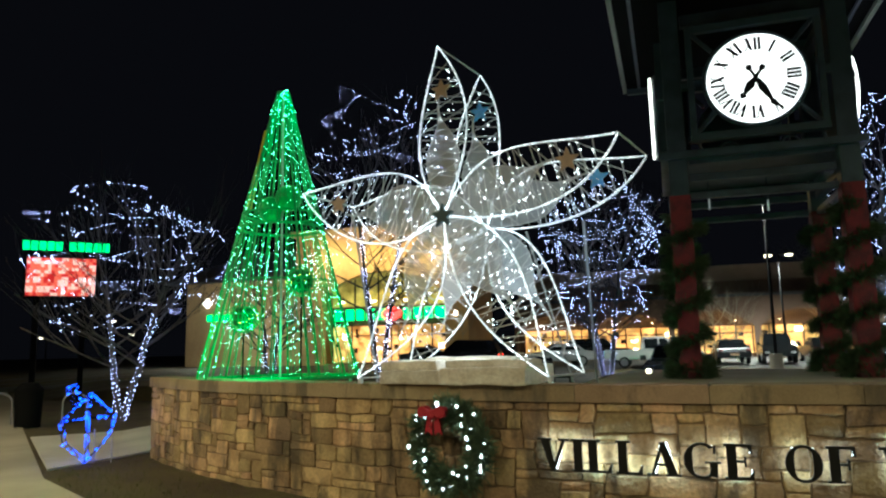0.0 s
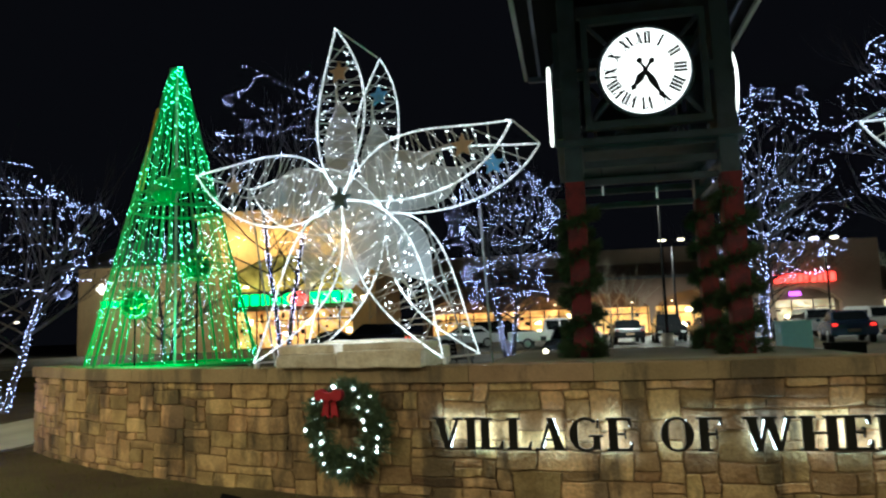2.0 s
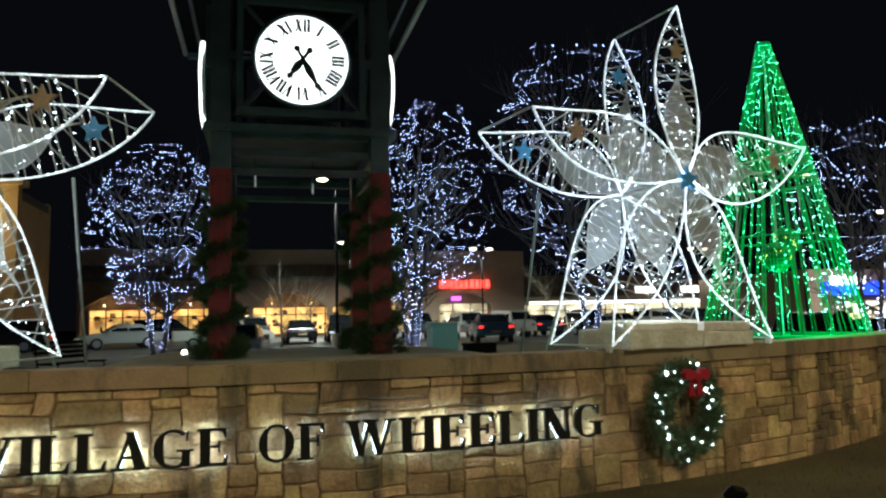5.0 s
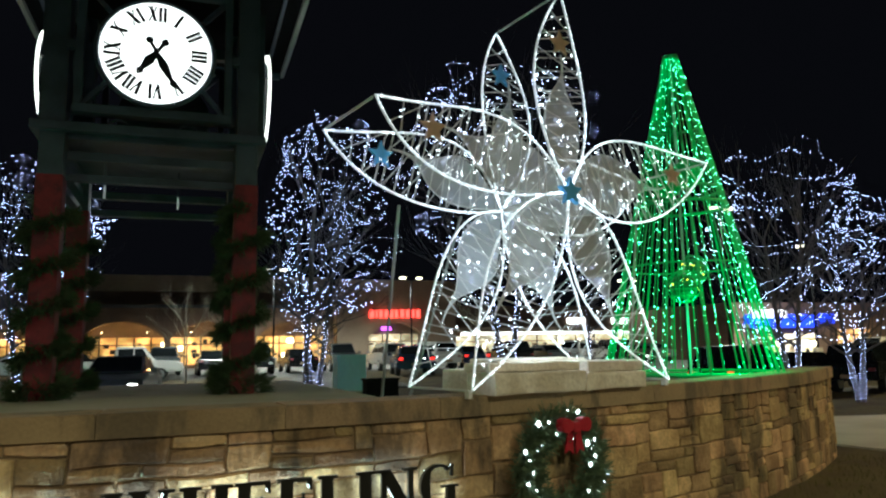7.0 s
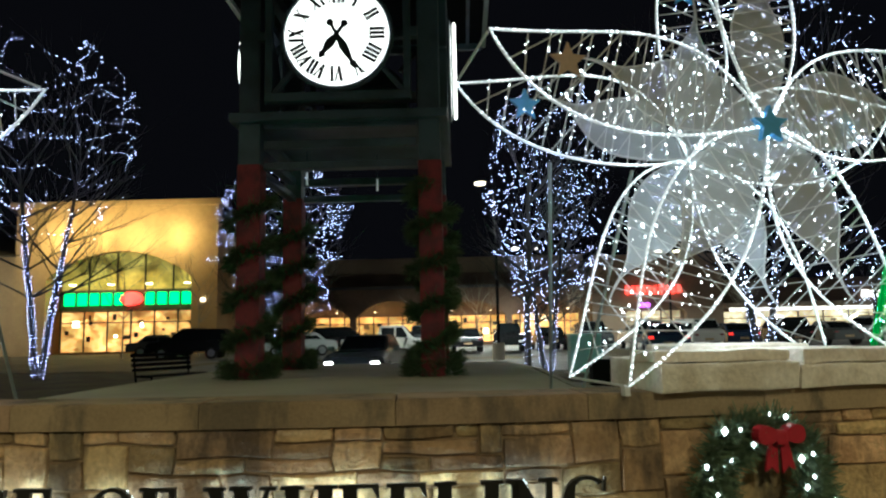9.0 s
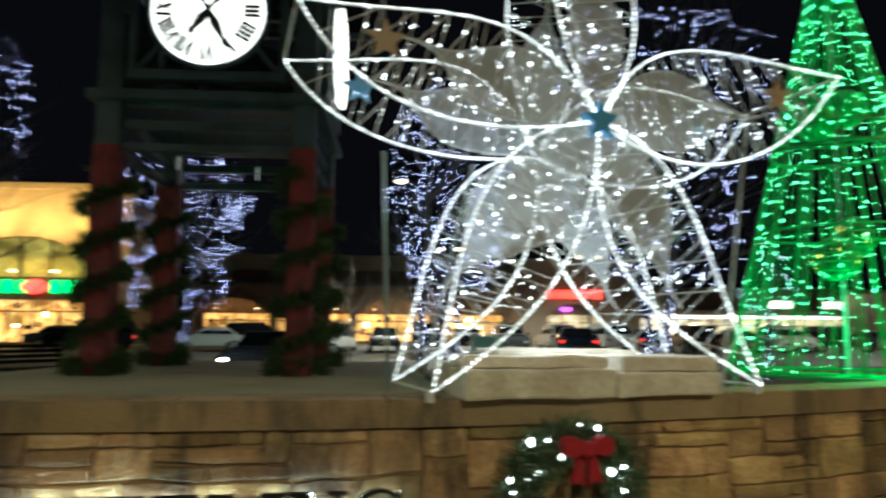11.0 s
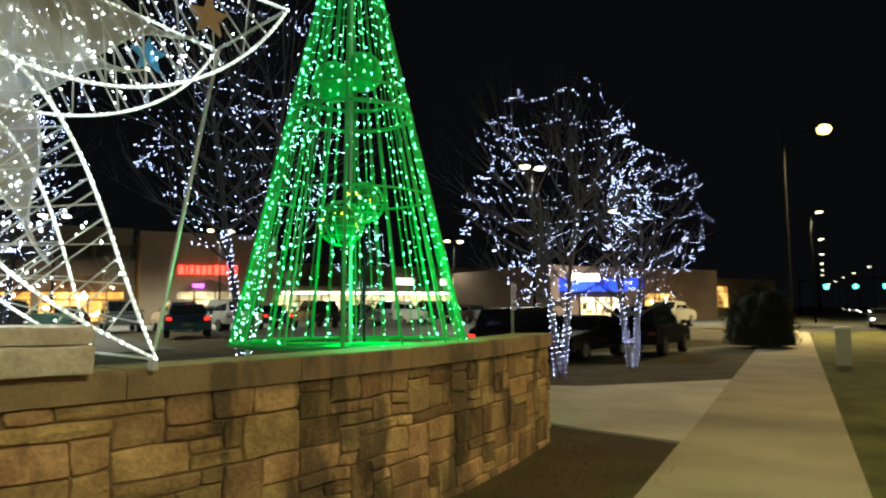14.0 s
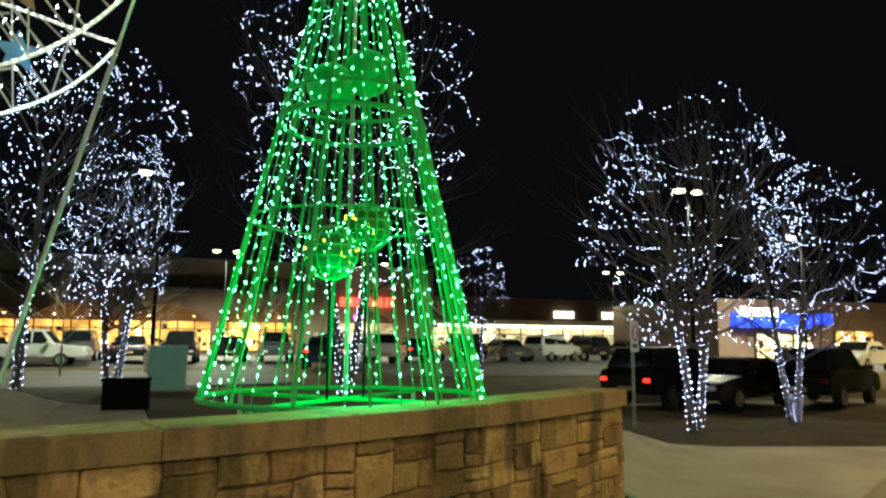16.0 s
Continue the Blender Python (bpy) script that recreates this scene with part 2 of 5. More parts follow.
def tube(bm, pts, radii, sides=6, closed=False):
    """A tube along points; radii is one number or one for each point."""
    pts = [Vector(p) for p in pts]
    if not hasattr(radii, "__len__"):
        radii = [radii] * len(pts)
    rings, n = [], len(pts)
    side = None
    for i, p in enumerate(pts):
        a, b = pts[(i - 1) % n if closed else max(i - 1, 0)], pts[(i + 1) % n if closed else min(i + 1, n - 1)]
        d = (b - a)
        d = d.normalized() if d.length > 1e-9 else Vector((0, 0, 1))
        if side is None:
            side = d.orthogonal().normalized()
        side = (side - d * side.dot(d))
        side = side.normalized() if side.length > 1e-6 else d.orthogonal().normalized()
        up = d.cross(side)
        rings.append([bm.verts.new(p + radii[i] * (math.cos(2 * math.pi * k / sides) * side + math.sin(2 * math.pi * k / sides) * up)) for k in range(sides)])
    for i in range(n if closed else n - 1):
        r, s = rings[i], rings[(i + 1) % n]
        for k in range(sides):
            bm.faces.new((r[k], r[(k + 1) % sides], s[(k + 1) % sides], s[k]))
    if not closed:
        bm.faces.new(rings[0][::-1])
        bm.faces.new(rings[-1])


def T(pts, r, sides=6, closed=False):
    bm = bmesh.new()
    tube(bm, pts, r, sides, closed)
    return bm


def bulbs(bm, pts, r):
    """Small faceted bulbs, slightly uneven in size."""
    for p in pts:
        p, s = Vector(p), r * random.choice((0.5, 0.6, 0.75, 0.95, 1.3))
        a = [bm.verts.new(p + s * Vector(d)) for d in ((1, 0, 0), (0, 1, 0), (-1, 0, 0), (0, -1, 0), (0, 0, 1.25), (0, 0, -1.25))]
        for k in range(4):
            bm.faces.new((a[k], a[(k + 1) % 4], a[4]))
            bm.faces.new((a[(k + 1) % 4], a[k], a[5]))


def prism(bm, outline, depth, m=None):
    """A flat outline (x, z) given thickness along y."""
    m = m or Matrix.Identity(4)
    f = [bm.verts.new(m @ Vector((x, -depth / 2, z))) for x, z in outline]
    g = [bm.verts.new(m @ Vector((x, depth / 2, z))) for x, z in outline]
    n = len(f)
    bm.faces.new(f)
    bm.faces.new(g[::-1])
    for i in range(n):
        bm.faces.new((f[(i + 1) % n], f[i], g[i], g[(i + 1) % n]))


def disc(bm, r, depth, seg=48, m=None):
    prism(bm, [(r * math.cos(2 * math.pi * k / seg), r * math.sin(2 * math.pi * k / seg)) for k in range(seg)], depth, m)


def bezier(a, b, c, d, n):
    out = []
    for i in range(n + 1):
        t = i / n
        out.append(tuple((1 - t) ** 3 * p + 3 * (1 - t) ** 2 * t * q + 3 * (1 - t) * t * t * r + t ** 3 * s for p, q, r, s in zip(a, b, c, d)))
    return out


def smooth(a, b, v):
    t = min(1, max(0, (v - a) / (b - a)))
    return t * t * (3 - 2 * t)


# ---- ground ----
CY, R = 23.70, 16.75          # centre and radius of the curved wall's front face
HALF = radians(38.0)          # half its sweep
CAP_TOP, CAP_LOW = 1.235, 1.07


def arc(a, r=R, z=0.0):
    """A point of the wall's plan: a radians to the right of its middle."""
    return Vector((r * math.sin(a), CY - r * math.cos(a), z))


def ground_z(x, y):
    right = -(x - 10.5) * 0.5 + (y - 8.4) * 0.866
    left = (x + 10.35) * 0.64 + (y - 8.32) * 0.768
    r = math.hypot(x, y - CY)
    lift = smooth(0.6, 5.0, min(right, left)) * (1 - smooth(15.0, 17.0, r) * (y < CY))
    rise = -0.15 + (0.57 - 0.22 * smooth(10.0, 15.0, x) * (1 - smooth(24.0, 30.0, y))) * lift
    rise -= 0.26 * smooth(23.6, 25.0, y) * (1 - smooth(40.0, 48.0, y)) * (1 - smooth(8.0, 11.0, abs(x)))
    mound = 0.62 * (1 - smooth(2.6, 4.4, abs(x))) * smooth(7.6, 8.6, y) * (1 - smooth(16.5, 20.0, y))
    return rise + mound


def build_ground():
    def axis(lo, hi, fine_lo, fine_hi, step):
        v = [fine_lo + step * i for i in range(int((fine_hi - fine_lo) / step) + 1)]
        a, s = v[0], step
        while a > lo:
            s *= 1.35
            a -= s
            v.insert(0, a)
        a, s = v[-1], step
        while a < hi:
            s *= 1.35
            a += s
            v.append(a)
        return v
    xs, ys = axis(-900, 900, -24, 26, 0.5), axis(-300, 1200, -6, 26, 0.5)
    verts = [(x, y, ground_z(x, y) + 0.012 * noise.noise(Vector((x, y, 0)))) for y in ys for x in xs]
    w = len(xs)
    faces = [(j * w + i, j * w + i + 1, (j + 1) * w + i + 1, (j + 1) * w + i) for j in range(len(ys) - 1) for i in range(w - 1)]
    me = bpy.data.meshes.new("ground")
    me.from_pydata(verts, [], faces)
    me.materials.append(SOIL)
    tagged(new("ground", me), "dormant brown winter lawn and soil", "ground", kind="structure")


def sheet(name, corners, mat, label, category, lift=0.03, step=0.8, thick=0.12):
    """A paved quad laid over the ground, with an edge of its own thickness."""
    a, b, c, d = [Vector((*p, 0)) for p in corners]
    nu = max(1, min(60, int(max((b - a).length, (c - d).length) / step)))
    nv = max(1, min(60, int(max((d - a).length, (c - b).length) / step)))
    bm = bmesh.new()
    rows = []
    for j in range(nv + 1):
        row = []
        for i in range(nu + 1):
            p = (a.lerp(b, i / nu)).lerp(d.lerp(c, i / nu), j / nv)
            row.append(bm.verts.new((p.x, p.y, ground_z(p.x, p.y) + lift)))
        rows.append(row)
    for j in range(nv):
        for i in range(nu):
            bm.faces.new((rows[j][i], rows[j][i + 1], rows[j + 1][i + 1], rows[j + 1][i]))
    bmesh.ops.extrude_face_region(bm, geom=bm.faces[:])
    for row in rows:
        for v in row:
            v.co.z -= thick
    bmesh.ops.recalc_face_normals(bm, faces=bm.faces[:])
    return solid(name, bm, mat, label, category, kind="structure")


build_ground()
sheet("sidewalk_right", ((10.1, 6.30), (61.4, 38.4), (60.4, 40.6), (9.2, 7.96)), CONCRETE, "pale concrete sidewalk along the road", "sidewalk", step=1.5)
sheet("sidewalk_right_corner", ((-1.0, 0.1), (10.1, 6.30), (9.2, 7.96), (-0.4, 2.4)), CONCRETE, "pale concrete sidewalk in front of the wall", "sidewalk")
sheet("sidewalk_left", ((-10.35, 8.32), (-48.0, 40.0), (-50.0, 37.6), (-11.9, 6.4)), CONCRETE, "pale concrete sidewalk along the side street", "sidewalk", step=1.5)
sheet("sidewalk_left_corner", ((-0.4, 2.4), (-10.35, 8.32), (-11.9, 6.4), (-1.0, 0.1)), CONCRETE, "pale concrete sidewalk in front of the wall", "sidewalk")
sheet("path_right", ((11.55, 9.42), (18.6, 13.95), (13.2, 15.3), (10.9, 12.2)), LITPATH, "concrete path round the end of the wall, lamplight in its colour", "path", lift=0.034)
sheet("path_left", ((-11.0, 9.0), (-15.2, 12.5), (-12.6, 15.2), (-10.7, 11.6)), LITPATH, "concrete path round the end of the wall, lamplight in its colour", "path", lift=0.034)
sheet("verge", ((0.8, 0.75), (61.5, 38.1), (64.0, 31.0), (8.0, -2.4)), VERGE, "short dry olive grass between sidewalk and road", "grass verge", lift=0.014, step=1.2)
sheet("road", ((22.0, 10.1), (300.0, 171.5), (308.0, 142.0), (30.0, -9.0)), ASPHALT, "dark asphalt road with car lights", "road", lift=0.02, step=6)
sheet("parking_lot", ((-60.0, 29.0), (70.0, 29.0), (70.0, 70.0), (-60.0, 70.0)), ASPHALT, "dark asphalt parking lot of the shopping centre", "parking lot", lift=0.02, step=4)
plaza = sheet("plaza", ((-6.2, 9.1), (6.2, 9.1), (5.0, 19.0), (-5.0, 19.0)), CONCRETE, "grey concrete plaza under the clock tower", "pavement", lift=0.03)


# ---- curved stone wall ----
def curved_block(a0, a1, r0, r1, z0, z1, n):
    """A block that follows the wall's curve; r0 is the outer radius."""
    bm = bmesh.new()
    rings = []
    for i in range(n + 1):
        a = a0 + (a1 - a0) * i / n
        rings.append([bm.verts.new(arc(a, r, z)) for r, z in ((r0, z0), (r0, z1), (r1, z1), (r1, z0))])
    for i in range(n):
        p, q = rings[i], rings[i + 1]
        for k in range(4):
            bm.faces.new((p[k], p[(k + 1) % 4], q[(k + 1) % 4], q[k]))
    bm.faces.new(rings[0])
    bm.faces.new(rings[-1][::-1])
    bmesh.ops.recalc_face_normals(bm, faces=bm.faces[:])
    return bm


wall = thing("stone_wall", "curved wall of tan random ashlar stone with pale caps", "wall", kind="structure")
part("wall_core", curved_block(-HALF, HALF, R - 0.016, R - 0.40, -0.45, CAP_LOW, 64), MORTAR, wall)
NCAP = 18
for i in range(NCAP):
    a0, a1 = -HALF - 0.002 + (2 * HALF + 0.004) * i / NCAP, -HALF - 0.002 + (2 * HALF + 0.004) * (i + 1) / NCAP
    bm = curved_block(a0 + 0.00018, a1 - 0.00018, R + 0.045, R - 0.45, CAP_LOW, CAP_TOP, 4)
    es = [e for e in bm.edges if all(abs(v.co.z - CAP_TOP) < 1e-4 for v in e.verts) and len(e.link_faces) == 2 and abs(e.calc_face_angle(0)) > 0.7]
    bmesh.ops.bevel(bm, geom=es, offset=0.012, segments=2, affect="EDGES")
    part("cap_stone", bm, CAPSTONE, wall)


# ---- sign letters ----
def serif_letter(ch):
    """Strokes of a bold roman capital, 1 high: quads (x, z) and arcs; gives its quads and its width."""
    S, t, h = 0.25, 0.115, 0.07     # stem, thin stroke, serif height
    q = []

    def rect(x0, x1, z0, z1):
        q.append([(x0, z0), (x1, z0), (x1, z1), (x0, z1)])

    def stem(x, s=S):
        rect(x - 0.01, x + s - 0.01, 0, 1)
        rect(x - 0.08, x + s + 0.08, 0, h)
        rect(x - 0.08, x + s + 0.08, 1 - h, 1)

    def slant(x0, x1, w0, w1, z0=0.0, z1=1.0):
        q.append([(x0, z0), (x0 + w0, z0), (x1 + w1, z1), (x1, z1)])

    def bow(cx, rx, a0, a1, thick, thin):
        n = 22
        for i in range(n):
            b0, b1 = radians(a0 + (a1 - a0) * i / n), radians(a0 + (a1 - a0) * (i + 1) / n)
            w = [thin + (thick - thin) * abs(math.cos(b)) ** 1.5 for b in (b0, b1)]
            o = [(cx + rx * math.cos(b), 0.5 + 0.52 * math.sin(b)) for b in (b0, b1)]
            inn = [(cx + (rx - ww) * math.cos(b), 0.5 + (0.52 - min(ww, 0.075)) * math.sin(b)) for b, ww in zip((b0, b1), w)]
            q.append([o[0], o[1], inn[1], inn[0]])
    if ch == "I":
        stem(0.08)
        return q, 0.36
    if ch in "LEF":
        stem(0.08)
        if ch in "LE":
            rect(0.28, 0.72, 0, 0.075)
            q.append([(0.60, 0.075), (0.72, 0.075), (0.74, 0.28), (0.70, 0.28)])
        if ch in "EF":
            rect(0.28, 0.70, 0.925, 1)
            q.append([(0.58, 0.925), (0.70, 0.925), (0.71, 0.72), (0.67, 0.72)])
            rect(0.28, 0.54, 0.47, 0.545)
            rect(0.50, 0.555, 0.36, 0.655)
        return q, 0.76
    if ch == "H":
        stem(0.08)
        stem(0.66)
        rect(0.28, 0.66, 0.465, 0.54)
        return q, 0.94
    if ch == "N":
        rect(0.12, 0.12 + t, 0, 1)
        rect(0.0, 0.33, 0, h)
        rect(0.0, 0.20, 1 - h, 1)
        rect(0.74, 0.74 + t, 0, 1)
        rect(0.62, 0.95, 1 - h, 1)
        slant(0.56, 0.05, 0.28, 0.28)
        return q, 0.95
    if ch == "V":
        slant(0.35, 0.05, 0.16, 0.27)
        slant(0.38, 0.72, 0.10, 0.09)
        rect(-0.02, 0.38, 1 - h, 1)
        rect(0.60, 0.92, 1 - h, 1)
        return q, 0.90
    if ch == "W":
        slant(0.29, 0.05, 0.15, 0.25)
        slant(0.33, 0.56, 0.09, 0.09)
        slant(0.77, 0.49, 0.15, 0.25)
        slant(0.81, 1.08, 0.09, 0.09)
        for x in (-0.02, 0.44, 0.97):
            rect(x, x + (0.38 if x < 0.9 else 0.30), 1 - h, 1)
        return q, 1.27
    if ch == "A":
        slant(0.10, 0.40, 0.09, 0.10)
        slant(0.56, 0.34, 0.27, 0.18)
        rect(0.20, 0.66, 0.30, 0.37)
        rect(0.0, 0.30, 0, h)
        rect(0.50, 0.90, 0, h)
        return q, 0.90
    if ch == "O":
        bow(0.46, 0.46, 0, 360, 0.235, 0.07)
        return q, 0.92
    if ch == "G":
        bow(0.46, 0.46, 48, 330, 0.235, 0.07)
        rect(0.66, 0.86, 0.04, 0.46)
        rect(0.54, 0.94, 0.42, 0.475)
        q.append([(0.76, 0.70), (0.81, 0.70), (0.83, 0.98), (0.77, 0.90)])
        return q, 0.94
    return q, 0.5


def letter_mesh(ch, size, depth, grow=0.0, squeeze=1.0):
    bm = bmesh.new()
    quads, width = serif_letter(ch)
    for k, quad in enumerate(quads):
        lift = 0.0004 * (k % 5)
        cx, cz = sum(p[0] for p in quad) / 4, sum(p[1] for p in quad) / 4
        pts = [(size * squeeze * (x + (grow if x > cx else -grow)), size * (z + (grow if z > cz else -grow))) for x, z in quad]
        area = sum(pts[i][0] * pts[(i + 1) % 4][1] - pts[(i + 1) % 4][0] * pts[i][1] for i in range(4))
        prism(bm, pts if area > 0 else pts[::-1], depth + lift)
    return bm, width * size * squeeze


LETTER = 0.305
LETTER_Z = 0.420


def build_sign():
    words = ("VILLAGE", "OF", "WHEELING")
    sign = thing("wall_sign", "black halo-lit metal letters reading VILLAGE OF WHEELING on stone", "sign")
    starts, ends = (-2.85, -0.665, 0.06), (-0.90, -0.10, 2.60)
    for word, s0, s1 in zip(words, starts, ends):
        widths = [serif_letter(c)[1] * LETTER for c in word]
        free = 0.024
        squeeze = (s1 - s0 - free * (len(word) - 1)) / sum(widths)
        s = s0
        for c, w in zip(word, widths):
            bm, wide = letter_mesh(c, LETTER, 0.035, 0.0, squeeze)
            a = (s + wide / 2) / R
            m = Matrix.Translation(arc(a, R + 0.075, LETTER_Z)) @ Matrix.Rotation(a, 4, "Z") @ Matrix.Translation((-wide / 2, 0, 0))
            ob = part("letter", bm, BLACK, sign, "black letter " + c)
            ob.matrix_world = m
            back, _ = letter_mesh(c, LETTER, 0.006, -0.027, squeeze)
            glow = part("halo_light", back, HALO, ob, "white light behind the letter")
            glow.location = (0, 0.0225, 0)
            s += wide + free


build_sign()


# ---- wreaths ----
def star(bm, r, depth, m, inner=0.45, turn=90):
    prism(bm, [((r if k % 2 == 0 else r * inner) * math.cos(radians(turn + 36 * k)), (r if k % 2 == 0 else r * inner) * math.sin(radians(turn + 36 * k))) for k in range(10)], depth, m)


def needles(bm, p, d, length, count, spread):
    """A tuft of flat needles about the way d."""
    for _ in range(count):
        w = (d + spread * Vector((random.uniform(-1, 1), random.uniform(-1, 1), random.uniform(-1, 1)))).normalized()
        s = w.cross(Vector((random.uniform(-1, 1), random.uniform(-1, 1), random.uniform(-1, 1))))
        s = s.normalized() * 0.007 if s.length > 1e-6 else Vector((0.007, 0, 0))
        q = length * random.uniform(0.6, 1.2)
        v = [bm.verts.new(p - s), bm.verts.new(p + s), bm.verts.new(p + s * 0.5 + w * q), bm.verts.new(p - s * 0.5 + w * q)]
        bm.faces.new(v)


def build_wreath(sx):
    a = sx / R
    m = Matrix.Translation(arc(a, R + 0.10, 0.60)) @ Matrix.Rotation(a, 4, "Z")
    w = thing("wreath", "evergreen wreath with white lights and red bow on stone wall", "wreath", m, "wreaths on the wall")
    bm = bmesh.new()
    ring = [(0.38 * math.cos(2 * math.pi * k / 40), 0, 0.38 * math.sin(2 * math.pi * k / 40)) for k in range(40)]
    tube(bm, ring, 0.045, 6, True)
    for _ in range(820):
        k = random.uniform(0, 2 * math.pi)
        rr = 0.37 + random.uniform(-0.09, 0.07)
        p = Vector((rr * math.cos(k), random.uniform(-0.05, 0.03), rr * math.sin(k)))
        out = Vector((math.cos(k + 0.6) * random.uniform(-0.6, 1), -random.uniform(0.0, 0.8), math.sin(k + 0.6) * random.uniform(-0.6, 1)))
        needles(bm, p, out.normalized(), 0.15, 9, 0.5)
    part("greenery", bm, WREATHNEEDLE, w, "dark green needles")
    bm = bmesh.new()
    for j in range(34):
        k, rr = 2 * math.pi * (j + random.uniform(-0.4, 0.4)) / 34, 0.38 + random.uniform(-0.13, 0.12)
        bulbs(bm, [(rr * math.cos(k), -random.uniform(0.07, 0.13), rr * math.sin(k))], 0.0175)
    tagged(part("lights", bm, WHITEBULB, w, "small white lights"), kind="stuff")
    side = 0.06 if sx > 0 else -0.10
    bow = part("bow", B(-0.05, 0.05, -0.24, -0.14, 0.22, 0.33, 0.02), BOWRED, w, "red velvet bow")
    bow.location, bow.scale = (side - 0.02, 0, 0.12), (0.82, 0.9, 0.82)
    for sgn in (-1, 1):
        loop = bezier((0, 0), (sgn * 0.10, 0.14), (sgn * 0.22, 0.10), (sgn * 0.20, 0.0), 8) + bezier((sgn * 0.20, 0.0), (sgn * 0.19, -0.08), (sgn * 0.08, -0.06), (0, 0), 8)[1:-1]
        bm = bmesh.new()
        prism(bm, loop if sgn < 0 else loop[::-1], 0.09, Matrix.Translation((0, -0.19, 0.28)))
        bmesh.ops.recalc_face_normals(bm, faces=bm.faces[:])
        part("loop", bm, BOWRED, bow)
        bm = bmesh.new()
        prism(bm, [(sgn * 0.01, 0.27), (sgn * 0.08, 0.25), (sgn * 0.13, 0.02), (sgn * 0.07, 0.05), (sgn * 0.02, 0.0)], 0.02, Matrix.Translation((0, -0.18, 0)))
        bmesh.ops.recalc_face_normals(bm, faces=bm.faces[:])
        part("tail", bm, BOWRED, bow)


build_wreath(-3.82)
build_wreath(3.60)


# ---- pale stone blocks under the flowers ----
def stone_block(name, m, sx, sy, sz):
    bm = bmesh.new()
    box(bm, -sx / 2, sx / 2, -sy / 2, sy / 2, 0, sz, 0.02)
    bmesh.ops.subdivide_edges(bm, edges=[e for e in bm.edges if e.calc_length() > 0.2], cuts=3, use_grid_fill=True)
    for v in bm.verts:
        v.co += 0.018 * noise.noise_vector(v.co * 5 + m.translation * 3)
    return solid(name, bm, BLOCK, "pale rough-cut limestone block lying on the wall cap", "stone block", group="blocks under the flowers", m=m)


for sgn in (-1, 1):
    for s, wide, out, zz, h in ((-0.40, 0.80, 0.10, 0, 0.15), (-0.42, 0.76, 0.07, 0.155, 0.10), (0.52, 1.0, 0.12, 0, 0.18), (0.54, 0.95, 0.07, 0.185, 0.075), (-0.30, 0.8, -0.36, 0, 0.18), (0.55, 0.85, -0.36, 0, 0.20), (0.1, 1.1, -0.36, 0.205, 0.08)):
        a = sgn * (3.95 - s) / R
        stone_block("limestone_block", Matrix.Translation(arc(a, R - 0.20 + out, CAP_TOP + zz)) @ Matrix.Rotation(a + random.uniform(-0.04, 0.04), 4, "Z"), wide, 0.44, h)


# ---- lit flower sculptures ----
PETALS = (  # tip, then two controls for each side, in the flower's own plane
    ((-0.03, 1.98), (-0.62, 0.75), (-0.32, 1.30), (0.30, 0.75), (0.42, 1.35)),
    ((2.00, 0.60), (0.45, 0.95), (1.05, 0.62), (0.75, -0.14), (1.60, -0.08)),
    ((1.17, -1.75), (0.92, -0.02), (0.96, -1.10), (0.00, -0.85), (0.30, -1.25)),
    ((-1.20, -1.77), (0.04, -0.80), (-0.22, -1.25), (-0.88, -0.12), (-0.92, -1.10)),
    ((-2.06, 0.52), (-0.75, -0.42), (-1.65, -0.22), (-0.50, 0.90), (-1.15, 0.62)),
)


